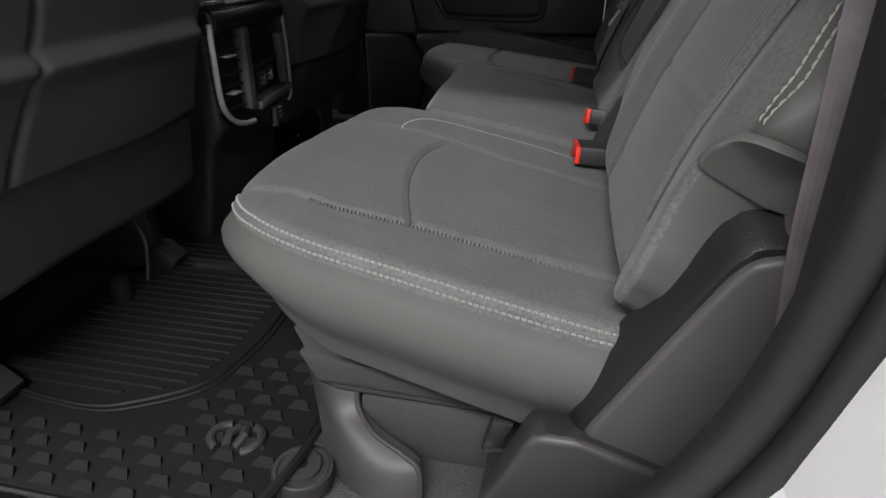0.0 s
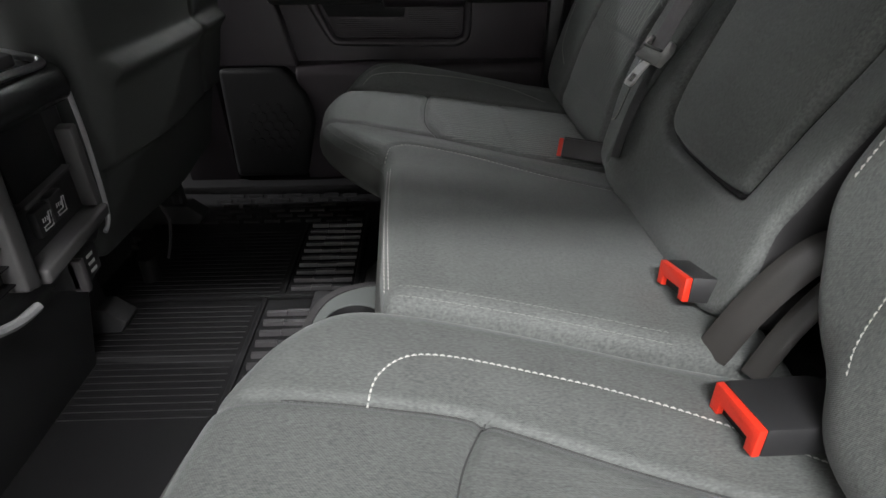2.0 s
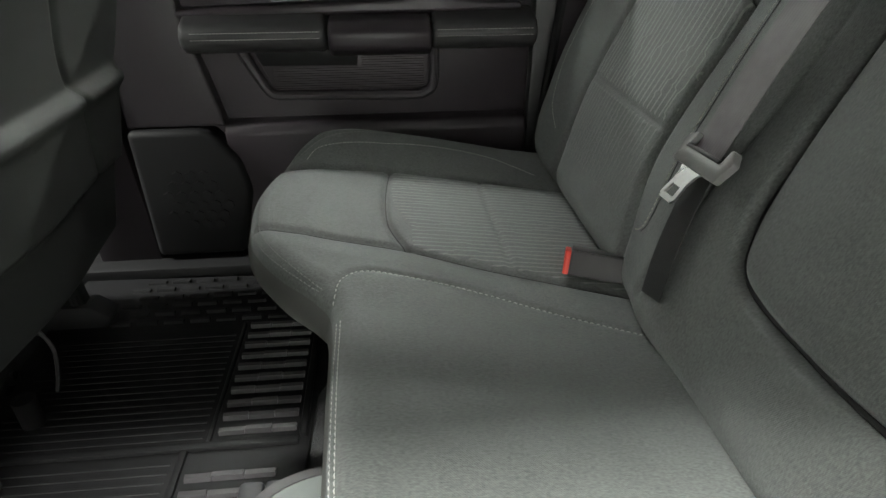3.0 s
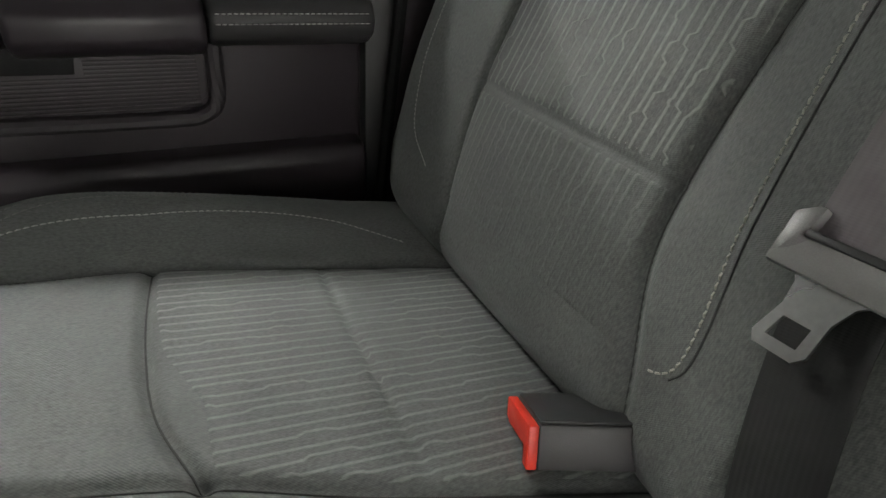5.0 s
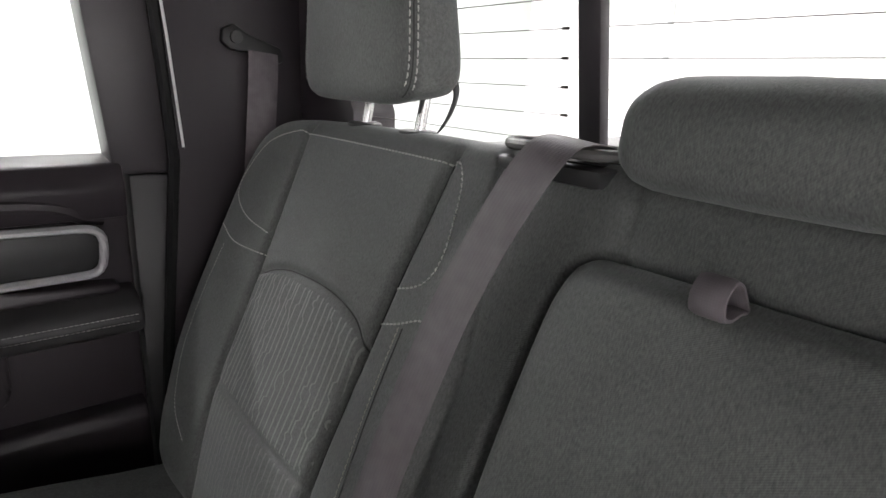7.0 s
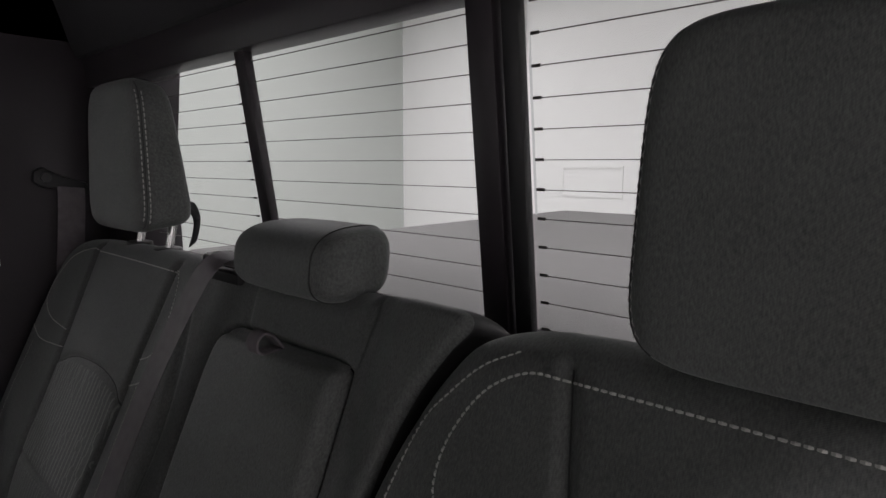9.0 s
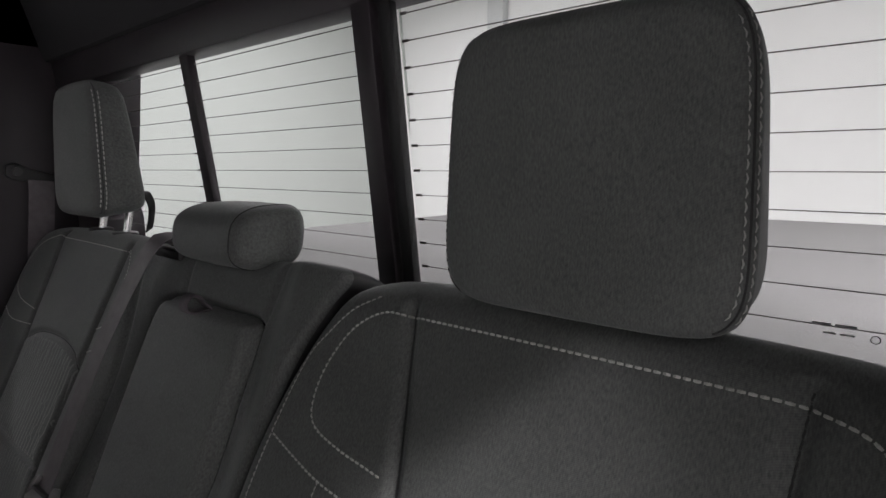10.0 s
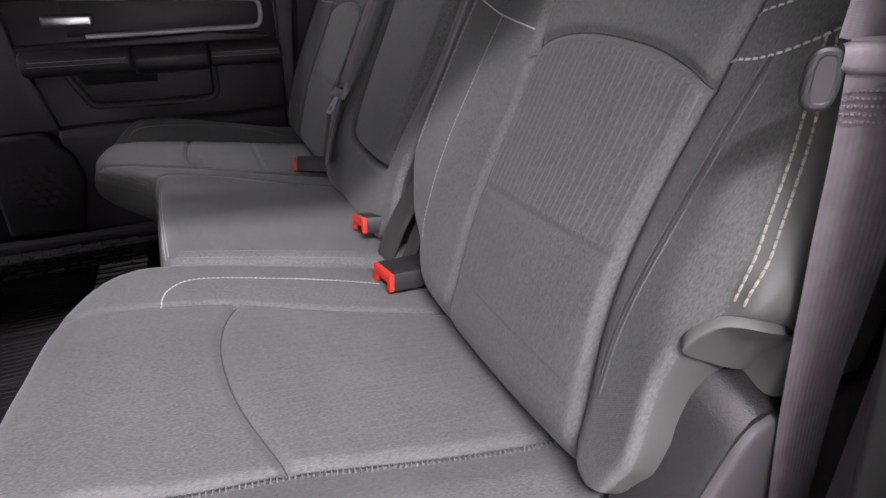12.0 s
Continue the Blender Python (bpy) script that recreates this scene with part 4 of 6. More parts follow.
headrest(rear_seat, -0.453, 0.757, 0.968, 0.225)
headrest(rear_bench, 0.460, 0.781, 1.006, 0.218, 0.09, 0.027)
bolster(rear_bench, 0.045, 0.781, -0.051, 0.119, 0.106, 0.077)


# ---- the showroom ----
def structure(name, bm, material, label, smooth=False):
    ob = part(name, bm, material, None, label, smooth)
    return tagged(ob, label, name.split("_")[0], "", "structure")


GROUND = -0.62
structure("ground", box_bm(-8, 9, -7, 7, GROUND - 0.1, GROUND), CONCRETE, "pale grey concrete showroom floor")
structure("wall_rear", box_bm(6.0, 6.2, -7, 7, GROUND, 3.2), WALL, "white painted showroom wall behind the truck")
structure("wall_front", box_bm(-8.2, -8, -7, 7, GROUND, 3.2), WALL, "white painted showroom wall")
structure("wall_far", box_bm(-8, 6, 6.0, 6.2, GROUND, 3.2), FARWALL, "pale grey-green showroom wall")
structure("wall_near", box_bm(-8, 6, -6.2, -6.0, GROUND, 3.2), WALL, "white painted showroom wall")
structure("ceiling", box_bm(-8, 6, -6, 6, 3.2, 3.4), WALL, "white showroom ceiling")

# ---- the cab shell ----
ROOF = 1.20
structure("floor", box_bm(-1.9, 0.16, -0.86, 0.86, -0.06, 0.0), CARPET, "black carpeted cab floor")
structure("roof_lining", box_bm(-1.9, 0.20, -0.86, 0.86, ROOF, ROOF + 0.05, 0.01), HEADLINER, "dark cloth headliner")
structure("wall_firewall", box_bm(-1.95, -1.9, -0.9, 0.9, -0.1, 0.74), BLACK, "black dashboard panel closing the cab")
for sgn, nm in ((1, "far"), (-1, "near")):
    y0, y1 = sorted((sgn * 0.86, sgn * 0.90))
    structure("wall_front_door_" + nm, box_bm(-1.9, -1.0, y0, y1, -0.06, 0.70), TRIM, "dark closed front door")
# side behind the doors, below and above the glass
bm = box_bm(0.14, 0.18, -0.80, 0.80, -0.05, 0.685, 0.004)
structure("wall_cab_back", bm, TRIM, "black trim panel behind the rear seat")
NEAR_EDGE = [(-0.36, -0.05), (-0.30, 0.035), (-0.215, 0.13), (-0.150, 0.215), (-0.105, 0.305), (-0.083, 0.40), (-0.074, 0.50), (-0.060, 0.80), (-0.045, ROOF)]
FAR_EDGE = [(-0.165, -0.05), (-0.130, 0.35), (-0.095, 0.68), (-0.108, 0.95), (-0.120, ROOF)]
for sgn, nm, edge in ((1, "far", FAR_EDGE), (-1, "near", NEAR_EDGE)):
    y0, y1 = sorted((sgn * 0.800, sgn * 0.82))
    bm = prism_bm(edge + [(0.20, ROOF), (0.20, -0.05)], y0, y1, "y")
    structure("wall_pillar_" + nm, bm, TRIM, "dark plastic rear pillar trim")
    y0, y1 = sorted((sgn * 0.83, sgn * 0.96))
    shell = [(x + (0.060 if sgn > 0 else -0.006), z) for x, z in edge]
    bm = prism_bm(shell + [(0.25, ROOF), (0.25, -0.05)], y0, y1, "y")
    body_side = structure("wall_body_" + nm, bm, PAINT, "white painted body side behind the door")
    y0, y1 = sorted((sgn * 0.80, sgn * 0.88))
    bm = prism_bm([(-1.9, ROOF - 0.10), (0.2, ROOF - 0.10), (0.2, ROOF + 0.02), (-1.9, ROOF + 0.02)], y0, y1, "y", 0.01)
    structure("trim_roof_rail_" + nm, bm, HEADLINER, "dark headliner edge over the door", True)
    y0, y1 = sorted((sgn * 0.80, sgn * 0.87))
    bm = prism_bm([(-1.02, -0.05), (-0.90, -0.05), (-0.93, 0.55), (-0.97, ROOF), (-1.10, ROOF), (-1.06, 0.55)], y0, y1, "y", 0.008)
    structure("wall_b_pillar_" + nm, bm, TRIM, "dark plastic middle pillar trim", True)
    y0, y1 = sorted((sgn * 0.76, sgn * 0.90))
    structure("trim_sill_" + nm, prism_bm([(-1.9, -0.06), (-0.15, -0.06), (-0.15, 0.03), (-1.9, 0.03)], y0, y1, "y", 0.008), RUBBER, "black plastic door sill plate", True)

part("door_striker", tube_bm(curve([(-0.070, -0.858, 0.348), (-0.085, -0.860, 0.347), (-0.088, -0.866, 0.343), (-0.086, -0.878, 0.337), (-0.060, -0.880, 0.333)], 30).tolist(), 0.0036, 10), STEEL, body_side, "steel latch striker on the door jamb")

# rear window
GX = lambda z: 0.09 + 0.12 * (1.03 - z)
rear_window = thing("window_rear", (GX(0.74), 0, 0.74), "three-pane sliding rear window with heating lines", "window", "", "structure")


def bar(name, y0, y1, z0, z1, thick, parent, material=TRIM, front=0.012):
    bm = bmesh.new()
    pr = [(GX(z0) - front, z0), (GX(z0) + thick, z0), (GX(z1) + thick, z1), (GX(z1) - front, z1)]
    prism_bm(pr, y0, y1, "y", 0.003, 2, bm=bm)
    return part(name, bm, material, parent)


bar("window_frame", -0.70, 0.82, 1.030, 1.085, 0.03, rear_window, TRIM)
bar("window_frame", -0.70, 0.82, 0.650, 0.703, 0.03, rear_window)
slim = bar("window_frame", 0.226, 0.252, 0.70, 1.035, 0.010, rear_window, TRIM, 0.004)
for v_ in slim.data.vertices:
    v_.co.y += 0.040 * (v_.co.z + 0.74 - 0.87)
bar("window_frame", -0.180, -0.150, 0.70, 1.035, 0.004, rear_window, TRIM, 0.012)
bar("window_frame", -0.201, -0.182, 0.70, 1.035, 0.008, rear_window, BLACK, 0.004)
for y0, y1 in ((-0.70, -0.202), (-0.152, 0.243), (0.265, 0.80)):
    bm = bmesh.new()
    vs = [bm.verts.new((GX(z) + 0.008 + d, y, z)) for d in (0, 0.004) for y, z in ((y0, 0.695), (y1, 0.695), (y1, 1.035), (y0, 1.035))]
    for f_ in ((0, 1, 2, 3), (7, 6, 5, 4), (0, 4, 5, 1), (1, 5, 6, 2), (2, 6, 7, 3), (3, 7, 4, 0)):
        bm.faces.new([vs[i] for i in f_])
    pane = part("pane", bm, GLASS, rear_window, "clear glass pane", False)
    pane.visible_shadow = False
    bm = bmesh.new()
    for k in range(-2, 11):
        z = 0.755 + k * 0.0262
        box_bm(GX(z) + 0.0052, GX(z) + 0.0068, y0 + 0.004, y1 - 0.004, z, z + 0.0007, bm=bm)
        for ye in (y0 + 0.004, y1 - 0.012):
            box_bm(GX(z) + 0.0052, GX(z) + 0.0068, ye, ye + 0.008, z - 0.0008, z + 0.0019, bm=bm)
    part("heating_lines", bm, HEATLINE, rear_window, "thin dark heating lines", False)
structure("trim_header", prism_bm([(0.06, 1.082), (0.17, 1.082), (0.17, ROOF + 0.02), (0.02, ROOF + 0.02)], -0.86, 0.86, "y", 0.006), HEADLINER, "dark trim above the rear window", True)
# near and far lower corners of the glass
for sgn, nm in ((-1, "near"), (1, "far")):
    pts = [(sgn * 0.630, 0.70), (sgn * 0.632, 0.762), (sgn * 0.638, 0.772), (sgn * 0.655, 0.800), (sgn * 0.657, 0.815), (sgn * 0.640, 0.870), (sgn * 0.622, 0.940), (sgn * 0.60, 1.05), (sgn * 0.86, 1.10), (sgn * 0.86, 0.70)]
    structure("trim_corner_" + nm, prism_bm(pts, 0.098, 0.17, "x", 0.003), TRIM, "dark plastic corner trim beside the rear glass", True)

# ---- far door ----
door = thing("door_far", (-0.50, 0.86, 0.0), "black rear door trim with armrest, map pocket and bright bezel", "door", "", "structure")
DY = 0.835
bm = prism_bm([(-1.02, 0.0), (-0.165, 0.0), (-0.165, 0.675), (-1.02, 0.660)], DY, 0.90, "y", 0.008)
part("door_panel", bm, TRIM, door)
part("window_ledge", prism_bm([(DY - 0.02, 0.600), (DY - 0.028, 0.645), (DY - 0.012, 0.678), (0.90, 0.684), (0.90, 0.60)], -1.02, -0.168, "x", 0.006), TRIM, door)
arm = part("armrest", prism_bm([(DY + 0.01, 0.425), (DY - 0.045, 0.432), (DY - 0.064, 0.442), (DY - 0.070, 0.462), (DY - 0.060, 0.480), (DY - 0.03, 0.492), (DY + 0.01, 0.498)], -0.350, -0.168, "x", 0.008, 3), DARKVINYL, door, "black padded armrest with double stitching")
fore = part("armrest", prism_bm([(DY + 0.01, 0.425), (DY - 0.045, 0.432), (DY - 0.064, 0.442), (DY - 0.070, 0.462), (DY - 0.060, 0.480), (DY - 0.03, 0.492), (DY + 0.01, 0.498)], -0.772, -0.530, "x", 0.014, 3), DARKVINYL, door, "black padded armrest")
for owner, x0, x1 in ((arm, -0.347, -0.172), (fore, -0.755, -0.535)):
    for yy, zz, nz in ((-0.0705, 0.458, 0.0), (-0.0685, 0.468, 0.3)):
        bold_row("topstitch", [(x0 + (x1 - x0) * k / 40, DY + yy, zz) for k in range(41)], [(0, -1, nz)] * 41, 0.0062, 0.0046, 0.0012, GREYTHREAD, owner, "pale stitching")
part("grip", prism_bm([(DY - 0.01, 0.424), (DY - 0.060, 0.426), (DY - 0.084, 0.440), (DY - 0.086, 0.468), (DY - 0.070, 0.484), (DY - 0.02, 0.490)], -0.527, -0.353, "x", 0.008, 3), TRIM, door, "black pull grip")
part("rear_pad", prism_bm([(-0.80, 0.500), (-0.40, 0.512), (-0.345, 0.520), (-0.300, 0.512), (-0.19, 0.505), (-0.19, 0.49), (-0.80, 0.485)], DY - 0.030, DY + 0.01, "y", 0.008, 3), TRIM, door, "moulded ridge over the armrest")
bz = [(-0.66, 0.604), (-0.50, 0.5995), (-0.30, 0.5930), (-0.235, 0.5910), (-0.216, 0.588), (-0.206, 0.578), (-0.205, 0.560), (-0.208, 0.538), (-0.216, 0.527), (-0.234, 0.5235), (-0.30, 0.5225), (-0.48, 0.5190), (-0.62, 0.5165)]
bm = tube_bm([(x, DY - 0.026, z) for x, z in curve(bz, 120)], 0.0062, 8)
part("bezel", bm, SATIN, door, "satin bright bezel")
part("bezel_panel", prism_bm([(-0.66, 0.602), (-0.235, 0.589), (-0.208, 0.575), (-0.210, 0.538), (-0.234, 0.525), (-0.66, 0.517)], DY - 0.022, DY + 0.01, "y", 0.002), BLACK, door, "dark panel within the bezel")
part("ridge", tube_bm(curve([(-0.70, DY - 0.014, 0.640), (-0.45, DY - 0.016, 0.634), (-0.31, DY - 0.016, 0.630), (-0.255, DY - 0.014, 0.622), (-0.225, DY - 0.008, 0.606), (-0.20, DY - 0.002, 0.600)], 60).tolist(), 0.013, 10), TRIM, door, "moulded ridge over the bezel")
part("handle", box_bm(-0.705, -0.595, DY - 0.040, DY - 0.010, 0.540, 0.568, 0.008, 3), CHROME, door, "satin bright door handle")
pk = [(-0.690, 0.440), (-0.668, 0.395), (-0.650, 0.362), (-0.636, 0.351), (-0.60, 0.349), (-0.40, 0.345), (-0.362, 0.349), (-0.346, 0.368), (-0.344, 0.43)]
part("pocket_lip", tube_bm([(x, DY - 0.012, z) for x, z in curve(pk, 80)], 0.0095, 10), DOORGREY, door, "moulded pocket lip")
part("pocket_recess", prism_bm([(-0.665, 0.430), (-0.640, 0.365), (-0.60, 0.358), (-0.38, 0.354), (-0.356, 0.37), (-0.354, 0.430)], DY - 0.010, DY + 0.01, "y", 0.002), DOORGREY, door, "grey pocket panel")
for k in range(16):
    z = 0.3600 + k * 0.0044
    x0 = -0.636 if z < 0.397 else -0.476
    part("pocket_rib", prism_bm([(DY - 0.0092, z - 0.0016), (DY - 0.0112, z - 0.0006), (DY - 0.0112, z + 0.0006), (DY - 0.0092, z + 0.0016)], x0, -0.364, "x"), DOORGREY, door, "", False)
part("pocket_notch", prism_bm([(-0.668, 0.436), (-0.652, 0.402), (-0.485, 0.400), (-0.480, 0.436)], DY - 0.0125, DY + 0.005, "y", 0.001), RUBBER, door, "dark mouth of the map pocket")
part("lower_moulding", prism_bm([(DY + 0.01, 0.0), (DY - 0.030, 0.0), (DY - 0.034, 0.285), (DY - 0.026, 0.302), (DY + 0.01, 0.308)], -0.735, -0.170, "x", 0.006, 3), TRIM, door, "lower moulding of the door panel")
part("front_panel", prism_bm([(-0.905, 0.300), (-0.730, 0.300), (-0.752, 0.400), (-0.772, 0.470), (-0.790, 0.660), (-0.905, 0.660)], DY - 0.030, DY + 0.01, "y", 0.006, 3), DOORGREY, door, "dark grey panel ahead of the map pocket")
part("speaker_boss", prism_bm([(-0.905, 0.04), (-0.735, 0.04), (-0.700, 0.175), (-0.712, 0.238), (-0.752, 0.290), (-0.775, 0.299), (-0.905, 0.299)], DY - 0.046, DY + 0.01, "y", 0.016, 4), RUBBER, door, "speaker housing")
bm = bmesh.new()
for i in range(6):
    for j in range(6):
        cxs, czs = -0.868 + i * 0.024 + (j % 2) * 0.012, 0.110 + j * 0.0205
        if (cxs + 0.805) ** 2 + (czs - 0.160) ** 2 > 0.062 ** 2:
            continue
        tmp = bmesh.new()
        bmesh.ops.create_cone(tmp, cap_ends=True, segments=6, radius1=0.0105, radius2=0.0098, depth=0.004)
        join(bm, tmp, Matrix.Translation((cxs, DY - 0.0465, czs)) @ Matrix.Rotation(radians(90), 4, "X"))
part("speaker_grille", bm, RUBBER, door, "honeycomb speaker grille", False)
bm = bmesh.new()
vs = [bm.verts.new((x, 0.872 + d, z)) for d in (0, 0.004) for x, z in ((-0.90, 0.66), (-0.176, 0.66), (-0.210, 1.10), (-0.92, 1.10))]
for f_ in ((0, 1, 2, 3), (7, 6, 5, 4), (0, 4, 5, 1), (1, 5, 6, 2), (2, 6, 7, 3), (3, 7, 4, 0)):
    bm.faces.new([vs[i] for i in f_])
pane = part("pane", bm, GLASS, door, "clear side glass", False)
pane.visible_shadow = False
part("window_frame", prism_bm([(-0.180, 0.66), (-0.050, 0.66), (-0.070, 1.12), (-0.215, 1.12)], DY - 0.01, 0.90, "y", 0.005), TRIM, door, "black upright of the door window")
part("window_frame", prism_bm([(-0.90, 0.66), (-0.98, 0.66), (-0.98, 1.12), (-0.92, 1.12)], DY, 0.90, "y", 0.005), TRIM, door)
part("end_panel", prism_bm([(-0.164, 0.0), (-0.085, 0.0), (-0.050, 0.658), (-0.160, 0.658)], DY - 0.004, 0.90, "y", 0.005), BLACK, door)
structure("trim_seal_far", tube_bm([(x_ - 0.006, 0.806, z_) for x_, z_ in FAR_EDGE], 0.009, 8), RUBBER, "black rubber door seal", True)
part("jamb_strip", tube_bm([(-0.090, 0.797, 0.70), (-0.100, 0.797, 0.85), (-0.113, 0.797, 1.0)], 0.0022, 6), PAINT, door, "strip of white body paint in the door gap")

# near door opening: sill, seal and white body
seal = [(x - 0.016, -0.810, z) for x, z in NEAR_EDGE]
structure("trim_seal_near", tube_bm(curve(seal, 110).tolist(), 0.018, 14), SEALRUBBER, "black rubber door seal round the open doorway", True)

lip = [(x - 0.006, -0.835, z) for x, z in NEAR_EDGE]
structure("trim_lip_near", tube_bm(curve(lip, 110).tolist(), 0.011, 12), SEALRUBBER, "dark grey outer lip of the door seal", True)

# ---- front seats ----
def front_seat(cy, inner, label):
    """A front seat seen from behind: padded back with a map pocket over a hanging flap, and rails."""
    st = thing("front_seat", (-1.15, cy, 0.0), label, "car seat", "front seats")
    lo, hi = (-0.905, 0.0, 0.165), np.array((0.22, 0, 1.0)) / math.hypot(0.22, 1)
    nr = np.array((1.0, 0, -0.22)) / math.hypot(0.22, 1)
    half = [(0.10, -0.004), (0.22, -0.002), (0.243, 0.008), (0.246, 0.05), (0.244, 0.12), (0.248, 0.20), (0.262, 0.28), (0.290, 0.38), (0.292, 0.52), (0.25, 0.66), (0.12, 0.72)]
    outline = [(cy + w, v_) for w, v_ in half] + [(cy - w, v_) for w, v_ in half[::-1]]
    flap = [(cy - 0.24, 0.139), (cy - 0.1, 0.137), (cy + 0.1, 0.137), (cy + 0.24, 0.139)]
    side = [[(cy + s_ * 0.150, 0.14), (cy + s_ * 0.118, 0.22), (cy + s_ * 0.085, 0.29), (cy + s_ * 0.065, 0.36), (cy + s_ * 0.070, 0.50), (cy + s_ * 0.10, 0.66)] for s_ in ((-1,) if cy < 0 else (1,))]
    def rel(q):
        d_ = np.abs(q[:, 0] - cy)
        pocket = smooth01((0.292 - q[:, 1]) / 0.010) * smooth01((q[:, 1] - 0.137) / 0.010) * smooth01((0.25 - d_) / 0.03)
        fold = np.exp(-(((q[:, 1] - 0.276) / 0.013) ** 2)) * smooth01((0.25 - d_) / 0.03)
        sag = 0.004 * np.sin(q[:, 0] * 17 + q[:, 1] * 9) * smooth01((0.27 - q[:, 1]) / 0.1)
        return 0.012 * pocket + 0.010 * fold + 0.008 * np.cos((q[:, 0] - cy) * 5) + sag
    pad = Pad(lo, (0, 1, 0), hi, nr, outline, rel, [(flap, 0.006, 0.005)] + [(s_, 0.006, 0.006) for s_ in side], round_=0.022, rings=90, around=280)
    pad.mesh("backrest", SEATBACK, st, 0.12, tuck=0.02)
    part("seat_cushion", prism_bm([(-1.45, 0.22), (-1.44, 0.36), (-1.38, 0.38), (-1.02, 0.33), (-1.00, 0.20), (-1.40, 0.16)], cy - 0.24, cy + 0.24, "y", 0.03, 3), CLOTH, st)
    for y in (cy - 0.19, cy + 0.19):
        part("rail", prism_bm([(-1.45, 0.0), (-0.95, 0.0), (-0.93, 0.03), (-0.96, 0.055), (-1.45, 0.06)], y - 0.022, y + 0.022, "y", 0.004), BLACK, st, "black steel seat rail")
        part("riser", prism_bm([(-1.35, 0.05), (-0.97, 0.05), (-0.98, 0.20), (-1.3, 0.20)], y - 0.012, y + 0.012, "y", 0.003), BLACK, st)
        part("bolt", tube_bm([(-0.985, y - 0.005, 0.03), (-0.985, y - 0.005, 0.075)], 0.011, 10), BLACK, st)
    part("stop", tube_bm([(-0.957, inner, 0.012), (-0.957, inner, 0.050), (-0.957, inner, 0.058)], 0.015, 16), RUBBER, st, "black rubber stop")
    part("bolt", tube_bm([(-1.006, inner + 0.058, 0.045), (-0.996, inner + 0.058, 0.066)], 0.007, 10), STEEL, st, "steel bolt head")
    part("bolt", tube_bm([(-1.000, inner + 0.034, 0.042), (-0.990, inner + 0.034, 0.060)], 0.007, 10), STEEL, st, "steel bolt head")
    part("wire", tube_bm(curve([(-0.93, inner + 0.03, 0.17), (-0.915, inner + 0.035, 0.12), (-0.925, inner + 0.04, 0.07), (-0.94, inner + 0.045, 0.03)], 20).tolist(), 0.003, 6), GREYTRIM, st, "loose grey cable under the seat")
    return st


front_seat(-0.432, -0.375, "dark vinyl front seat back beside the open door")
front_seat(0.432, 0.380, "dark vinyl front seat back beside the closed door")


# ---- console with rear vents ----
console = thing("centre_console", (-1.05, 0, 0.0), "black centre console with rear vents, switches and satin bright trim", "console")
part("body", prism_bm([(-1.5, 0.0), (-0.95, 0.0), (-0.905, 0.20), (-0.8750, 0.235), (-0.8750, 0.42), (-0.90, 0.443), (-1.5, 0.443)], -0.122, 0.152, "y", 0.012, 3), BLACK, console)


def frame_bm(outer, inner, x0, x1, bevel=0.002):
    """A flat frame in the y-z plane between two loops of equal length."""
    bm = bmesh.new()
    n = len(outer)
    rows = []
    for loop_, x in ((outer, x0), (outer, x1), (inner, x1), (inner, x0)):
        rows.append([bm.verts.new((x, y, z)) for y, z in loop_])
    for a_ in range(4):
        r0, r1 = rows[a_], rows[(a_ + 1) % 4]
        for i in range(n):
            bm.faces.new((r0[i], r0[(i + 1) % n], r1[(i + 1) % n], r1[i]))
    bmesh.ops.recalc_face_normals(bm, faces=bm.faces[:])
    return bm


part("lid", prism_bm([(-0.905, 0.412), (-0.8580, 0.412), (-0.8520, 0.432), (-0.8620, 0.457), (-1.20, 0.466), (-1.20, 0.44)], -0.122, 0.154, "y", 0.012, 4), LIDVINYL, console, "glossy black console lid edge")
rim = [(-0.8700, 0.135, 0.458), (-0.90, 0.138, 0.466), (-1.02, 0.135, 0.488), (-1.10, 0.11, 0.498), (-1.10, -0.11, 0.498), (-1.02, -0.122, 0.484), (-0.90, -0.120, 0.466), (-0.8620, -0.09, 0.462), (-0.8580, 0.05, 0.462)]
part("lid_trim", tube_bm(curve(rim, 80, True).tolist(), 0.0045, 8, close=True), CHROME, console, "bright trim round the tray")
part("tray", prism_bm([(-1.08, -0.10), (-0.90, -0.115), (-0.8750, -0.06), (-0.8750, 0.10), (-0.91, 0.122), (-1.08, 0.10)], 0.462, 0.475, "z", 0.003), GREYTRIM, console)
bz_l = [(-0.126, 0.432), (-0.129, 0.39), (-0.131, 0.34), (-0.130, 0.305), (-0.122, 0.280), (-0.098, 0.256), (-0.062, 0.242), (-0.026, 0.238)]
part("bezel", tube_bm([(-0.8600, y, z) for y, z in curve(bz_l, 50)], 0.0056, 8), SATIN, console, "satin bright vent surround")
bz_r = [(0.152, 0.43), (0.157, 0.37), (0.156, 0.30), (0.152, 0.262), (0.143, 0.247), (0.134, 0.243)]
part("bezel", tube_bm([(-0.8620, y, z) for y, z in curve(bz_r, 40)], 0.0030, 8), SATIN, console, "thin bright edge")
part("divider", prism_bm([(-0.030, 0.416), (-0.008, 0.416), (-0.016, 0.258), (-0.040, 0.264)], -0.8760, -0.8520, "x", 0.004, 3), CONSOLEGREY, console, "grey upright between vent and switches")
part("divider", prism_bm([(0.122, 0.385), (0.138, 0.388), (0.140, 0.280), (0.126, 0.284)], -0.8760, -0.8560, "x", 0.003), CONSOLEGREY, console)
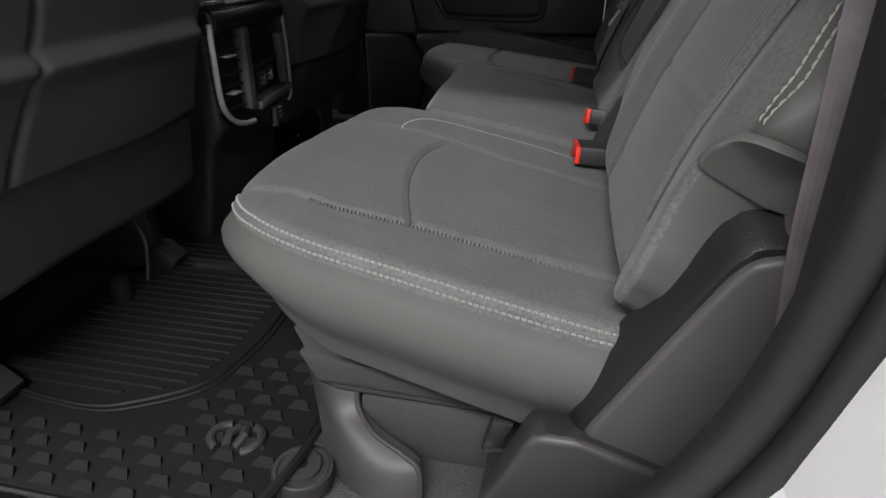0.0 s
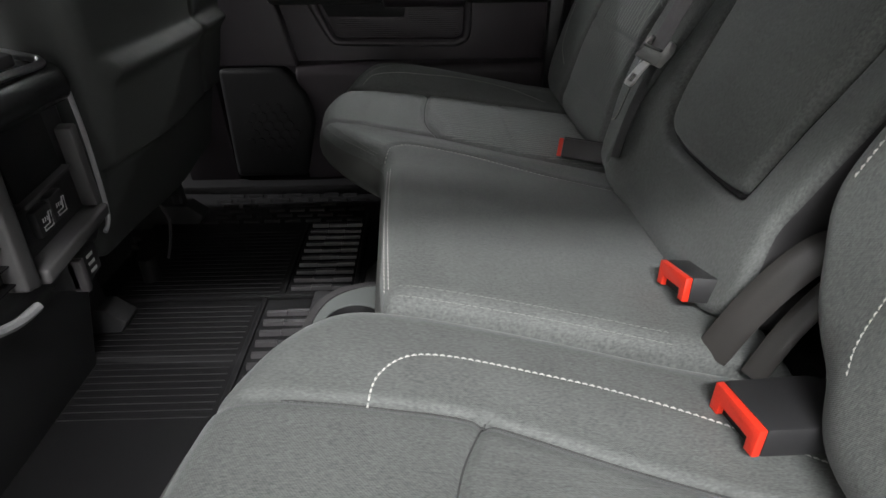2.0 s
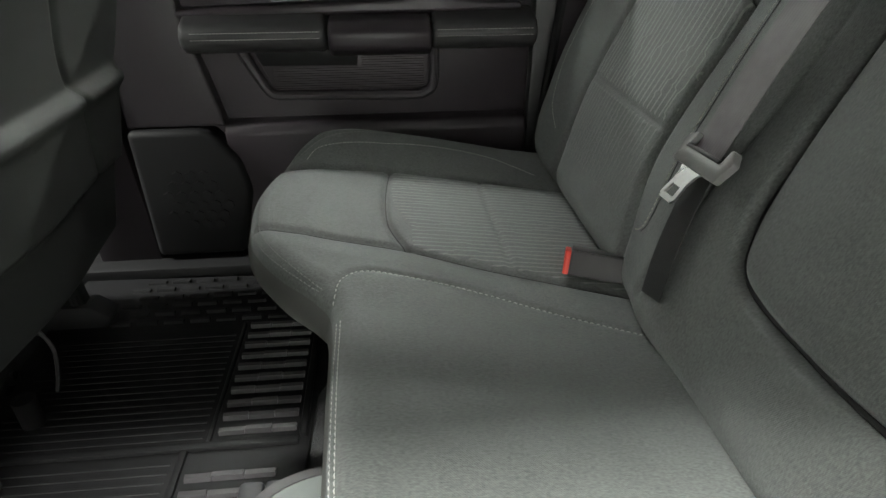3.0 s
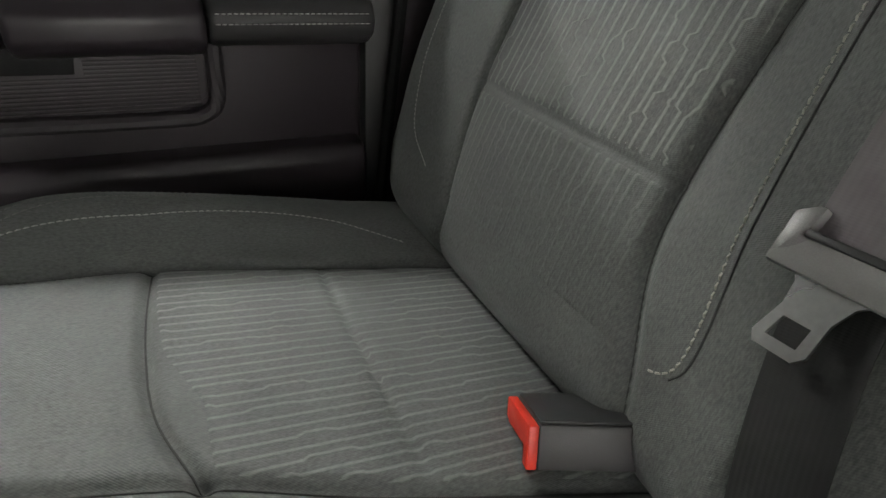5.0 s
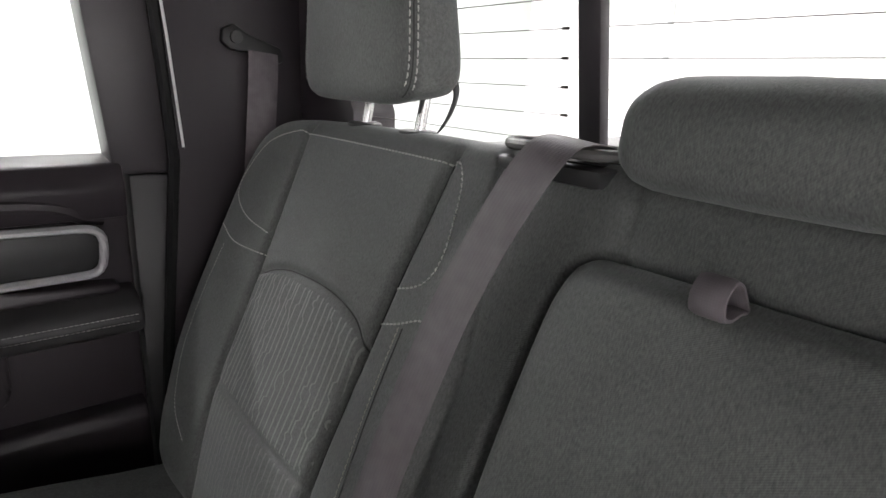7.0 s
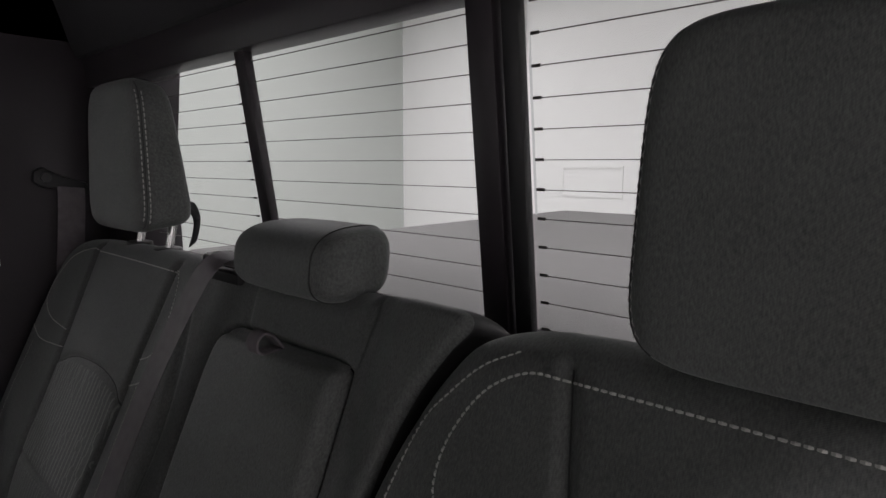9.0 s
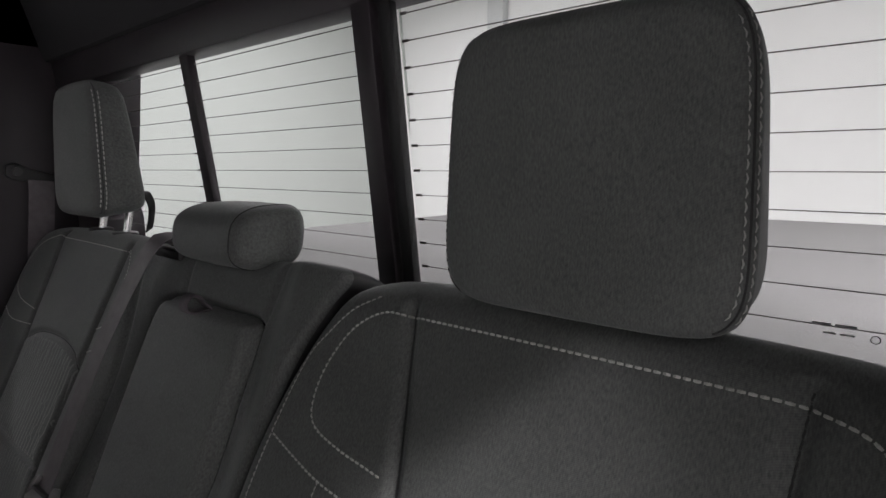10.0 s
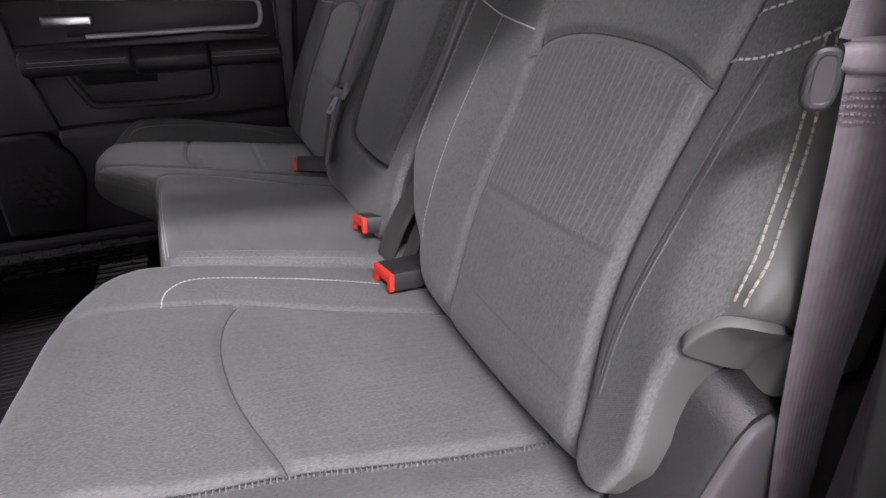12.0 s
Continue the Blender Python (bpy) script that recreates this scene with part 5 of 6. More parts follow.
part("ledge", prism_bm([(-0.010, 0.254), (0.134, 0.268), (0.138, 0.284), (-0.008, 0.272)], -0.8820, -0.8480, "x", 0.004, 3), CONSOLEGREY, console, "grey ledge under the switches")
for z in (0.372, 0.305):
    part("vent_tab", box_bm(-0.8740, -0.8540, -0.092, -0.062, z - 0.0018, z + 0.0018, 0.0012), SATIN, console, "small bright vent slider")
for k in range(7):
    z = 0.275 + k * 0.021
    part("vent_slat", box_bm(-0.8780, -0.8620, -0.124, -0.038, z - 0.0009, z + 0.0009), RUBBER, console)
part("screen_recess", prism_bm([(0.018, 0.330), (0.108, 0.338), (0.104, 0.412), (0.012, 0.412)], -0.8800, -0.8700, "x", 0.002), RUBBER, console, "dark recess above the switches")
part("shelf_edge", prism_bm([(0.012, 0.334), (0.110, 0.343), (0.110, 0.347), (0.012, 0.338)], -0.8760, -0.8600, "x", 0.001), GREYTRIM, console)
# seat heater marks as plain outlines
for k, cy in enumerate((0.042, 0.072)):
    z = 0.306 + 0.004 * k
    mark = tube_bm([(-0.8640, cy + 0.006, z + 0.009), (-0.8640, cy + 0.003, z - 0.003), (-0.8640, cy - 0.008, z - 0.004), (-0.8640, cy - 0.008, z - 0.008), (-0.8640, cy + 0.008, z - 0.008), (-0.8640, cy + 0.010, z + 0.009)], 0.0009, 6, close=True)
    for j in range(3):
        tube_bm([(-0.8640, cy - 0.007 + 0.004 * j, z + 0.001), (-0.8640, cy - 0.006 + 0.004 * j, z + 0.006)], 0.0007, 5, bm=mark)
    part("switch_mark", mark, PRINT, console, "white printed seat heater mark", False)
    part("switch", prism_bm([(cy - 0.014, z - 0.016), (cy + 0.014, z - 0.014), (cy + 0.014, z + 0.018), (cy - 0.014, z + 0.016)], -0.8780, -0.8655, "x", 0.003), BLACK, console)
port = part("power_socket", prism_bm([(0.050, 0.205), (0.100, 0.212), (0.100, 0.250), (0.050, 0.246)], -0.905, -0.8580, "x", 0.004), BLACK, console, "black socket cover")
part("socket_flap", prism_bm([(0.050, 0.204), (0.060, 0.205), (0.060, 0.248), (0.050, 0.247)], -0.8700, -0.8520, "x", 0.002), GREYTRIM, port)
for k in range(3):
    part("print_bar", box_bm(-0.8570, -0.8565, 0.072, 0.086, 0.238 - k * 0.010, 0.242 - k * 0.010), PRINT, port)

# ---- seat belts and buckles ----
def buckle(at, yaw, pitch, roll, red, label, body=BLACK, tall=1.0):
    """A belt buckle: hollow-ended housing, red press button and wire stalk."""
    b_ = thing("seat_belt_buckle", at, label, "seat belt buckle", "rear buckles")
    m = Matrix.Translation(at) @ Euler((radians(roll), radians(pitch), radians(yaw))).to_matrix().to_4x4() @ Matrix.Diagonal((1.0 + 0.15 * (tall - 1), 1.0, tall, 1.0))
    def put(bm):
        bmesh.ops.transform(bm, matrix=m, verts=bm.verts[:])
        return bm
    bm = prism_bm([(-0.040, -0.027), (-0.040, 0.027), (0.030, 0.029), (0.052, 0.020), (0.057, 0.0), (0.052, -0.020), (0.030, -0.029)], -0.0125, 0.0125, "z", 0.003, 2)
    part("housing", put(bm), body, b_)
    bm = prism_bm([(-0.027, -0.012), (-0.027, 0.0118), (0.027, 0.0118), (0.027, -0.012), (0.017, -0.012), (0.017, -0.002), (-0.017, -0.002), (-0.017, -0.012)], -0.046, -0.0395, "x", 0.001)
    bmesh.ops.scale(bm, vec=(1, 0.98, 0.98), verts=bm.verts[:])
    part("button", put(bm), red, b_, "red press button")
    part("slot", put(box_bm(-0.0412, -0.0400, -0.0165, 0.0165, -0.0105, -0.003)), RUBBER, b_)
    if body is not BLACK:
        part("cap", put(prism_bm([(-0.039, -0.025), (-0.039, 0.025), (0.020, 0.027), (0.040, 0.018), (0.044, 0.0), (0.040, -0.018), (0.020, -0.027)], 0.0122, 0.0140, "z", 0.001)), BLACK, b_, "dark top face")
    part("stalk", put(tube_bm(curve([(0.050, -0.010, 0.002), (0.068, -0.006, 0.004), (0.070, 0.006, 0.0), (0.054, 0.010, -0.002)], 20).tolist(), 0.0032, 6)), STEEL, b_, "wire stalk")
    part("strap", put(box_bm(0.040, 0.085, -0.012, 0.012, -0.004, 0.004, 0.002)), BLACK, b_)
    return b_


buckle((-0.180, -0.250, 0.284), 6, 4, -4, RED, "black buckle with red button resting on the single seat")
buckle((-0.165, -0.088, 0.292), 2, 6, -12, RED, "black buckle with red button tilted beside the armrest")
buckle((-0.190, 0.294, 0.279), -20, 3, -24, RED, "grey buckle with dark top and red button on the double bench", GREYTRIM, 1.18)

centre_belt = thing("seat_belt", (-0.14, 0.212, 0.45), "grey centre seat belt with chrome tongue hanging down", "seat belt", "rear belts")
def on_back(y, z, h):
    return tuple(np.array(BACK_O) + np.array((0, y, 0)) + up_back(z) * BACK_V + h * BACK_N)


ribbon("webbing", [(0.085, 0.178, 0.742), (0.055, 0.179, 0.765), on_back(0.181, 0.768, 0.004), on_back(0.185, 0.747, 0.018), on_back(0.199, 0.70, 0.021), on_back(0.2095, 0.645, 0.023), on_back(0.213, 0.60, 0.025), on_back(0.215, 0.52, 0.027), on_back(0.210, 0.432, 0.030)],
       (0.06, 1, 0.08), 0.047, BELT, centre_belt, "smooth grey webbing")
ribbon("lower_webbing", [on_back(0.211, 0.440, 0.023), on_back(0.205, 0.40, 0.022), on_back(0.190, 0.35, 0.022), on_back(0.176, 0.31, 0.018)], (0.1, 1, -0.25), 0.046, DARKBELT, centre_belt, "black lower webbing")


def tongue(parent, centre, across, down, out):
    """A latch tongue: slotted plastic plate and a steel blade with a window."""
    c, a_, d_, o_ = (np.array(v_, float) for v_ in (centre, across, down, out))
    a_, d_, o_ = a_ / np.linalg.norm(a_), d_ / np.linalg.norm(d_), o_ / np.linalg.norm(o_)
    def put(bm):
        for v_ in bm.verts:
            v_.co = Vector(c + a_ * v_.co.x + d_ * v_.co.y + o_ * v_.co.z)
        return bm
    bm = prism_bm([(-0.038, -0.012), (-0.030, -0.018), (-0.026, -0.018), (-0.026, -0.004), (0.026, -0.004), (0.026, -0.018), (0.032, -0.018), (0.040, -0.008), (0.036, 0.014), (-0.034, 0.014)], -0.004, 0.005, "z", 0.002)
    part("tongue_plate", put(bm), BUCKLEGREY, parent, "moulded grey tongue plate")
    part("tongue_edge", put(box_bm(-0.026, 0.026, -0.006, -0.002, -0.002, 0.007, 0.001)), BLACK, parent)
    bm = bmesh.new()
    rim_edges = []
    for line in ([(-0.023, 0.010), (-0.017, 0.017), (-0.0145, 0.028), (-0.0165, 0.045), (-0.013, 0.050), (0.006, 0.050), (0.0095, 0.045), (0.0075, 0.028), (0.010, 0.017), (0.017, 0.010)], [(-0.010, 0.033), (0.003, 0.033), (0.004, 0.044), (-0.011, 0.044)]):
        vs_ = [bm.verts.new((p_, q_, 0.0012)) for p_, q_ in line]
        rim_edges += [bm.edges.new((vs_[i], vs_[(i + 1) % len(vs_)])) for i in range(len(vs_))]
    bmesh.ops.triangle_fill(bm, use_beauty=True, use_dissolve=False, edges=rim_edges)
    back_ = bmesh.ops.extrude_face_region(bm, geom=bm.faces[:])
    bmesh.ops.translate(bm, vec=(0, 0, -0.0024), verts=[g for g in back_["geom"] if isinstance(g, bmesh.types.BMVert)])
    bmesh.ops.recalc_face_normals(bm, faces=bm.faces[:])
    part("blade", put(bm), STEEL, parent, "polished steel blade")


tongue(centre_belt, on_back(0.205, 0.433, 0.032), (0.05, -1, 0.03), (-0.50, 0.10, -0.85), (-0.85, 0.0, 0.50))
gd = thing("belt_guide", (0.045, 0.19, 0.755), "grey plastic belt guide on top of the bench back", "belt guide")
part("guide_base", prism_bm([(0.014, 0.140), (0.014, 0.245), (0.030, 0.262), (0.072, 0.258), (0.078, 0.140)], 0.738, 0.752, "z", 0.004), BLACK, gd)
ring_line = [(0.045 + 0.018 * math.cos(a_), 0.200 + 0.037 * (1 if math.sin(a_) > 0 else -1) + 0.018 * math.sin(a_), 0.761) for a_ in np.linspace(0.05, 2 * math.pi + 0.05, 40, endpoint=False)]
part("guide_ring", tube_bm(ring_line, 0.0050, 10, close=True), BUCKLEGREY, gd, "pale grey plastic ring")
part("slot", box_bm(0.033, 0.057, 0.155, 0.245, 0.7510, 0.7535), RUBBER, gd)

far_belt = thing("seat_belt", (0.02, 0.80, 0.84), "grey shoulder belt on a black pillar anchor", "seat belt", "rear belts")
part("anchor", prism_bm([(-0.028, 0.868), (-0.012, 0.876), (0.010, 0.862), (0.058, 0.846), (0.064, 0.828), (0.056, 0.822), (0.010, 0.836), (-0.018, 0.840), (-0.030, 0.850)], 0.782, 0.796, "y", 0.003), BLACK, far_belt, "black anchor loop")
part("bolt", tube_bm([(-0.010, 0.776, 0.857), (-0.010, 0.800, 0.857)], 0.009, 14), GREYTRIM, far_belt)
ribbon("webbing", [(0.030, 0.792, 0.846), (0.030, 0.782, 0.838), (0.028, 0.780, 0.80), (0.018, 0.778, 0.70), (0.0, 0.775, 0.55), (-0.04, 0.772, 0.40)], (1, 0, -0.1), 0.046, BELT, far_belt, "grey webbing")

near_belt = thing("seat_belt", (-0.06, -0.71, 0.60), "grey shoulder belt hanging beside the single seat", "seat belt", "rear belts")
part("anchor", prism_bm([(-0.018, 0.988), (-0.002, 0.996), (0.020, 0.982), (0.058, 0.966), (0.064, 0.948), (0.056, 0.942), (0.010, 0.956), (-0.008, 0.960), (-0.020, 0.970)], -0.796, -0.766, "y", 0.003), BLACK, near_belt, "black anchor loop")
ribbon("webbing", [(0.030, -0.765, 0.955), (0.018, -0.735, 0.92), (-0.002, -0.702, 0.86), (-0.018, -0.690, 0.79), (-0.034, -0.686, 0.725), (-0.058, -0.692, 0.665), (-0.078, -0.702, 0.605)], [(1, 0.25, 0), (1, 0.05, 0), (0.985, -0.15, 0), (0.9, -0.45, 0.0)], 0.047, BELT, near_belt, "grey webbing")
ribbon("lap_webbing", [(-0.078, -0.709, 0.612), (-0.0745, -0.711, 0.56), (-0.070, -0.712, 0.47), (-0.066, -0.713, 0.38), (-0.056, -0.716, 0.28), (-0.048, -0.719, 0.18)], [(0.9, -0.45, 0.0), (0.93, -0.36, 0), (0.99, -0.10, 0), (1, 0.05, 0), (1, 0.1, 0)], 0.048, BELT, near_belt, "grey lap webbing")
fold_c, fold_a = np.array((-0.0775, -0.7095, 0.600)), np.array((0.0255, -0.0125, -0.001))
fold_n, fold_rows = np.array((-0.44, -0.90, 0.0)), []
for a_ in np.linspace(0, 2 * math.pi, 28, endpoint=False):
    fold_rows.append((0.0085 * math.copysign(abs(math.sin(a_)) ** 0.7, math.sin(a_)), 0.0058 * math.cos(a_)))
fv, ff, fuv, fk = [], [], [], len(fold_rows)
for i, u in enumerate(np.linspace(-1, 1, 14)):
    pinch = 1 - 0.25 * abs(u) ** 8
    for dz, dn in fold_rows:
        fv.append(fold_c + fold_a * u + np.array((0, 0, 1)) * dz * pinch + fold_n * dn * pinch)
        fuv.append(((u + 1) / 2, dz))
for i in range(13):
    ff += [(i * fk + k, i * fk + (k + 1) % fk, (i + 1) * fk + (k + 1) % fk, (i + 1) * fk + k) for k in range(fk)]
ff += [tuple(range(fk))[::-1], tuple(range(13 * fk, 14 * fk))]
link_mesh("belt_fold", fv, ff, BELT, near_belt, "flat fold of grey webbing through the tongue", True, fuv, 1.0)
ring_c, ring_u = np.array((-0.1085, -0.6945, 0.590)), np.array((-0.90, 0.44, 0.0))
stadium = [(0.0070 * math.copysign(abs(math.cos(a_)) ** 0.6, math.cos(a_)), 0.0135 * math.copysign(abs(math.sin(a_)) ** 0.75, math.sin(a_))) for a_ in np.linspace(0, 2 * math.pi, 40, endpoint=False)]
part("tongue_loop", tube_bm([tuple(ring_c + ring_u * p_ + np.array((0, 0, 1)) * q_) for p_, q_ in stadium], 0.0030, 10, close=True), BLACK, near_belt, "dark rim of the tongue plate")
tp = bmesh.new()
for side_ in (0.0022, -0.0022):
    tp.faces.new([tp.verts.new(Vector(ring_c + ring_u * p_ + np.array((0, 0, 1)) * q_ + fold_n * side_)) for p_, q_ in (stadium if side_ > 0 else stadium[::-1])])
part("tongue_plate", tp, COVER, near_belt, "smooth grey tongue plate")
for k in range(5):
    z = 0.585 - 0.0042 * k
    pts = [(-0.1005 + 0.047 * j / 30, -0.7015 - 0.0215 * j / 30, z) for j in range(31)]
    bold_row("topstitch", pts, [(-0.42, -0.90, 0)] * 31, 0.0030, 0.0024, 0.0020, BELT, near_belt, "raised sewn band")
pillar_z = np.array([0.36, 0.46, 0.54, 0.59, 0.64, 0.70, 0.76, 0.82, 0.92, 1.02, 1.12])
pillar_y = np.array([-0.772, -0.760, -0.752, -0.743, -0.733, -0.722, -0.709, -0.695, -0.668, -0.640, -0.612])
pv, pf = [], []
for z, y in zip(pillar_z, pillar_y):
    x = -0.100 + 0.12 * max(0.0, z - 0.80) - 0.02 * max(0.0, 0.5 - z)
    pv += [(x + 0.003, y + 0.003, z), (x, y, z), (x - 0.001, y - 0.004, z), (x + 0.004, -0.806, z), (x + 0.022, -0.806, z), (x + 0.026, y + 0.002, z)]
for i in range(len(pillar_z) - 1):
    pf += [(i * 6 + k, i * 6 + (k + 1) % 6, (i + 1) * 6 + (k + 1) % 6, (i + 1) * 6 + k) for k in range(6)]
pf += [tuple(range(6))[::-1], tuple(range(len(pv) - 6, len(pv)))]
tagged(link_mesh("trim_pillar_near", pv, pf, PILLAR, None, "", True, None, 0.7), "dark pillar trim covering the upper shoulder belt", "trim", "", "structure")
# bevel highlight drawn as a paler tube along the edge
structure("trim_pillar_edge", tube_bm([tuple(np.array(pv[i * 6 + 1]) + np.array((-0.0006, 0.001, 0))) for i in range(4, len(pillar_z))], 0.0016, 8), GREYTRIM, "thin pale edge of the pillar trim", True)

strap_pair = thing("centre_lap_strap", (-0.15, -0.165, 0.33), "two brown-black sleeved straps coming up between the seat backs", "seat belt", "rear belts")
ribbon("strap", [(-0.190, -0.152, 0.258), (-0.171, -0.155, 0.305), (-0.149, -0.158, 0.345), (-0.126, -0.160, 0.369), (-0.095, -0.160, 0.376)], (-0.55, 0.75, 0.35), 0.029, STRAPVINYL, strap_pair, "", 0.009)
ribbon("strap", [(-0.166, -0.180, 0.255), (-0.148, -0.176, 0.295), (-0.128, -0.172, 0.325), (-0.108, -0.168, 0.345), (-0.085, -0.165, 0.352)], (-0.45, 0.8, 0.35), 0.020, STRAPVINYL, strap_pair, "", 0.008)

# ---- beside and under the single seat ----
side_trim = thing("seat_side_cover", (-0.08, -0.70, 0.10), "dark grey plastic cover beside the single seat", "trim panel")
cover_line = [(-0.204, 0.160), (-0.199, 0.190), (-0.155, 0.276), (-0.118, 0.347), (-0.106, 0.362), (-0.085, 0.369), (0.06, 0.365), (0.06, 0.08), (-0.10, 0.08)]
bm = prism_bm(cover_line, -0.710, -0.662, "y", 0.006, 3)
for v_ in bm.verts:
    if v_.co.y > -0.688 and v_.co.z > 0.15:
        v_.co.z += 0.016
        v_.co.x -= 0.006
part("cover", bm, SIDECOVER, side_trim)
# shaded top of the cover, laid on as a darker strip
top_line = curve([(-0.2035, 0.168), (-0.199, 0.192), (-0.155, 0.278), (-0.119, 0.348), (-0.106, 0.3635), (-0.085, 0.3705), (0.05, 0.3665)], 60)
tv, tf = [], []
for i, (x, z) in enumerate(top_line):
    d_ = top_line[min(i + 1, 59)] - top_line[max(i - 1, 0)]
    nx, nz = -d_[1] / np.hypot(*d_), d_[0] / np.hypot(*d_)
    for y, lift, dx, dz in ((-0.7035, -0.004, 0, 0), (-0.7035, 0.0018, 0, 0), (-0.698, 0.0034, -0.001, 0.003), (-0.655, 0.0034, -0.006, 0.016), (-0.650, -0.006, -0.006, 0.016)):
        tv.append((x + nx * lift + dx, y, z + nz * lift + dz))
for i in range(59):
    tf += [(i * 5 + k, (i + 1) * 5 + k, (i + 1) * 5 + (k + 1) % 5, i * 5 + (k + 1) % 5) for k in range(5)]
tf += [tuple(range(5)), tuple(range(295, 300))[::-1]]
link_mesh("cover_top", tv, tf, COVERTOP, side_trim, "grained top of the cover with shade put into its black", True, None, 0.7)
hinge = prism_bm([(-0.288, 0.098), (-0.268, 0.138), (-0.247, 0.190), (-0.236, 0.197), (-0.205, 0.197), (-0.12, 0.168), (-0.06, 0.148), (-0.06, 0.098)], -0.730, -0.660, "y", 0.007, 3)
for v_ in hinge.verts:
    if v_.co.y > -0.70 and v_.co.z > 0.11:
        v_.co.z -= 0.030 * (v_.co.y + 0.70) / 0.04
part("hinge_cover", hinge, COVER, side_trim, "dark moulded hinge cover")
part("sill_carpet", prism_bm([(-0.262, 0.0), (0.05, 0.0), (0.05, 0.105), (-0.255, 0.105)], -0.735, -0.602, "y", 0.012, 3), CARPET, side_trim, "black carpet beneath the hinge cover")
# plate added to fill the shaded gap above the cover
part("back_plate", prism_bm([(-0.085, 0.05), (-0.080, 0.46), (0.06, 0.60), (0.08, 0.05)], -0.762, -0.748, "y", 0.003), TRIM, side_trim, "dark lower pillar trim")
part("clip", box_bm(-0.236, -0.210, -0.684, -0.670, 0.168, 0.173, 0.001), STEEL, side_trim)
part("clip", box_bm(-0.202, -0.192, -0.684, -0.670, 0.168, 0.173, 0.001), STEEL, side_trim)

base_pan = thing("storage_box", (-0.40, -0.40, 0.0), "dark folding base under the single seat", "seat base")
part("pan", prism_bm([(-0.520, 0.175), (-0.490, 0.100), (-0.474, 0.090), (-0.13, 0.086), (-0.13, 0.172)], -0.598, -0.150, "y", 0.006, 3), SHELFFELT, base_pan)
part("pan_flange", prism_bm([(-0.512, 0.146), (-0.492, 0.108), (-0.14, 0.100), (-0.14, 0.112)], -0.605, -0.150, "y", 0.003), SHELFFELT, base_pan)
part("felt_box", prism_bm([(-0.445, 0.0), (-0.13, 0.0), (-0.13, 0.087), (-0.445, 0.087)], -0.598, -0.150, "y", 0.006), SHELFFELT, base_pan, "grey felt storage box side")
kick_v, kick_f, kn = [], [], 16
left_line = np.array([(-0.530, -0.585, 0.092), (-0.514, -0.605, 0.066), (-0.488, -0.648, 0.036), (-0.470, -0.672, 0.004)])
right_line = np.array([(-0.452, -0.590, 0.092), (-0.446, -0.602, 0.071), (-0.422, -0.622, 0.058), (-0.384, -0.636, 0.047), (-0.364, -0.646, 0.038), (-0.359, -0.664, 0.004)])
for back in (0.0, 0.012):
    ll, rl = curve(left_line, kn), curve(right_line, kn)
    for i in range(kn):
        for j in range(kn):
            u_ = j / (kn - 1)
            p_ = ll[i] * (1 - u_) + rl[i] * u_
            kick_v.append(p_ + np.array((0, 0.030 * (1 - u_) ** 2 + back - 0.010 * math.sin(math.pi * u_), 0)))
for i in range(kn - 1):
    for j in range(kn - 1):
        a_ = i * kn + j
        kick_f += [(a_, a_ + kn, a_ + kn + 1, a_ + 1), (kn * kn + a_, kn * kn + a_ + 1, kn * kn + a_ + kn + 1, kn * kn + a_ + kn)]
for i in range(kn - 1):
    a_, b0 = i * kn + kn - 1, kn * kn + i * kn + kn - 1
    kick_f += [(a_, a_ + kn, b0 + kn, b0), (i * kn, kn * kn + i * kn, kn * kn + (i + 1) * kn, (i + 1) * kn)]
kick = link_mesh("kick_panel", kick_v, kick_f, COVER, base_pan, "curved dark kick panel", True, None, 1.0)
part("kick_lip", tube_bm([tuple(p_ + np.array((0.001, -0.001, 0))) for p_ in curve(right_line, 40)], 0.0032, 8), COVER, kick)
part("hook", prism_bm([(-0.296, 0.075), (-0.278, 0.078), (-0.262, 0.118), (-0.285, 0.118)], -0.640, -0.615, "y", 0.003), BLACK, base_pan)
part("hook_pin", tube_bm([(-0.288, -0.645, 0.083), (-0.288, -0.610, 0.083)], 0.004, 8), STEEL, base_pan)

bench_base = thing("storage_box", (-0.36, 0.25, 0.0), "dark folding base under the double bench", "seat base")
part("pan", prism_bm([(-0.520, 0.185), (-0.500, 0.135), (-0.13, 0.12), (-0.13, 0.185)], 0.25, 0.62, "y", 0.010, 3), DARKVINYL, bench_base)
part("box", prism_bm([(-0.470, 0.0), (-0.13, 0.0), (-0.13, 0.17), (-0.455, 0.17)], -0.145, 0.64, "y", 0.008), SHELFFELT, bench_base, "dark felt storage box")
cup = thing("cup_holder", (-0.50, 0.0, 0.0), "black cup holder tray with grey top under the centre seat", "cup holder")
for x0, x1, y0, y1 in ((-0.606, -0.580, -0.135, 0.150), (-0.500, -0.455, -0.135, 0.150), (-0.580, -0.500, -0.135, -0.080), (-0.580, -0.500, 0.100, 0.150)):
    part("tray_wall", box_bm(x0, x1, y0, y1, 0.0, 0.1345, 0.006), BLACK, cup)
top_o = [(-0.597, -0.02), (-0.590, 0.07), (-0.568, 0.118), (-0.520, 0.140), (-0.462, 0.130), (-0.458, -0.10), (-0.500, -0.125), (-0.580, -0.110)]
bm = bmesh.new()
well = [(0.038 * math.cos(a_), 0.038 * math.sin(a_)) for a_ in np.linspace(-1.30, 1.30 + math.pi, 30)]
double = [(-0.540 + p_, 0.058 + q_) for p_, q_ in well if q_ > -0.0364] + [(-0.540 - p_, -0.026 - q_) for p_, q_ in well if q_ > -0.0364]
loops = [curve(top_o, 60, True).tolist(), double]
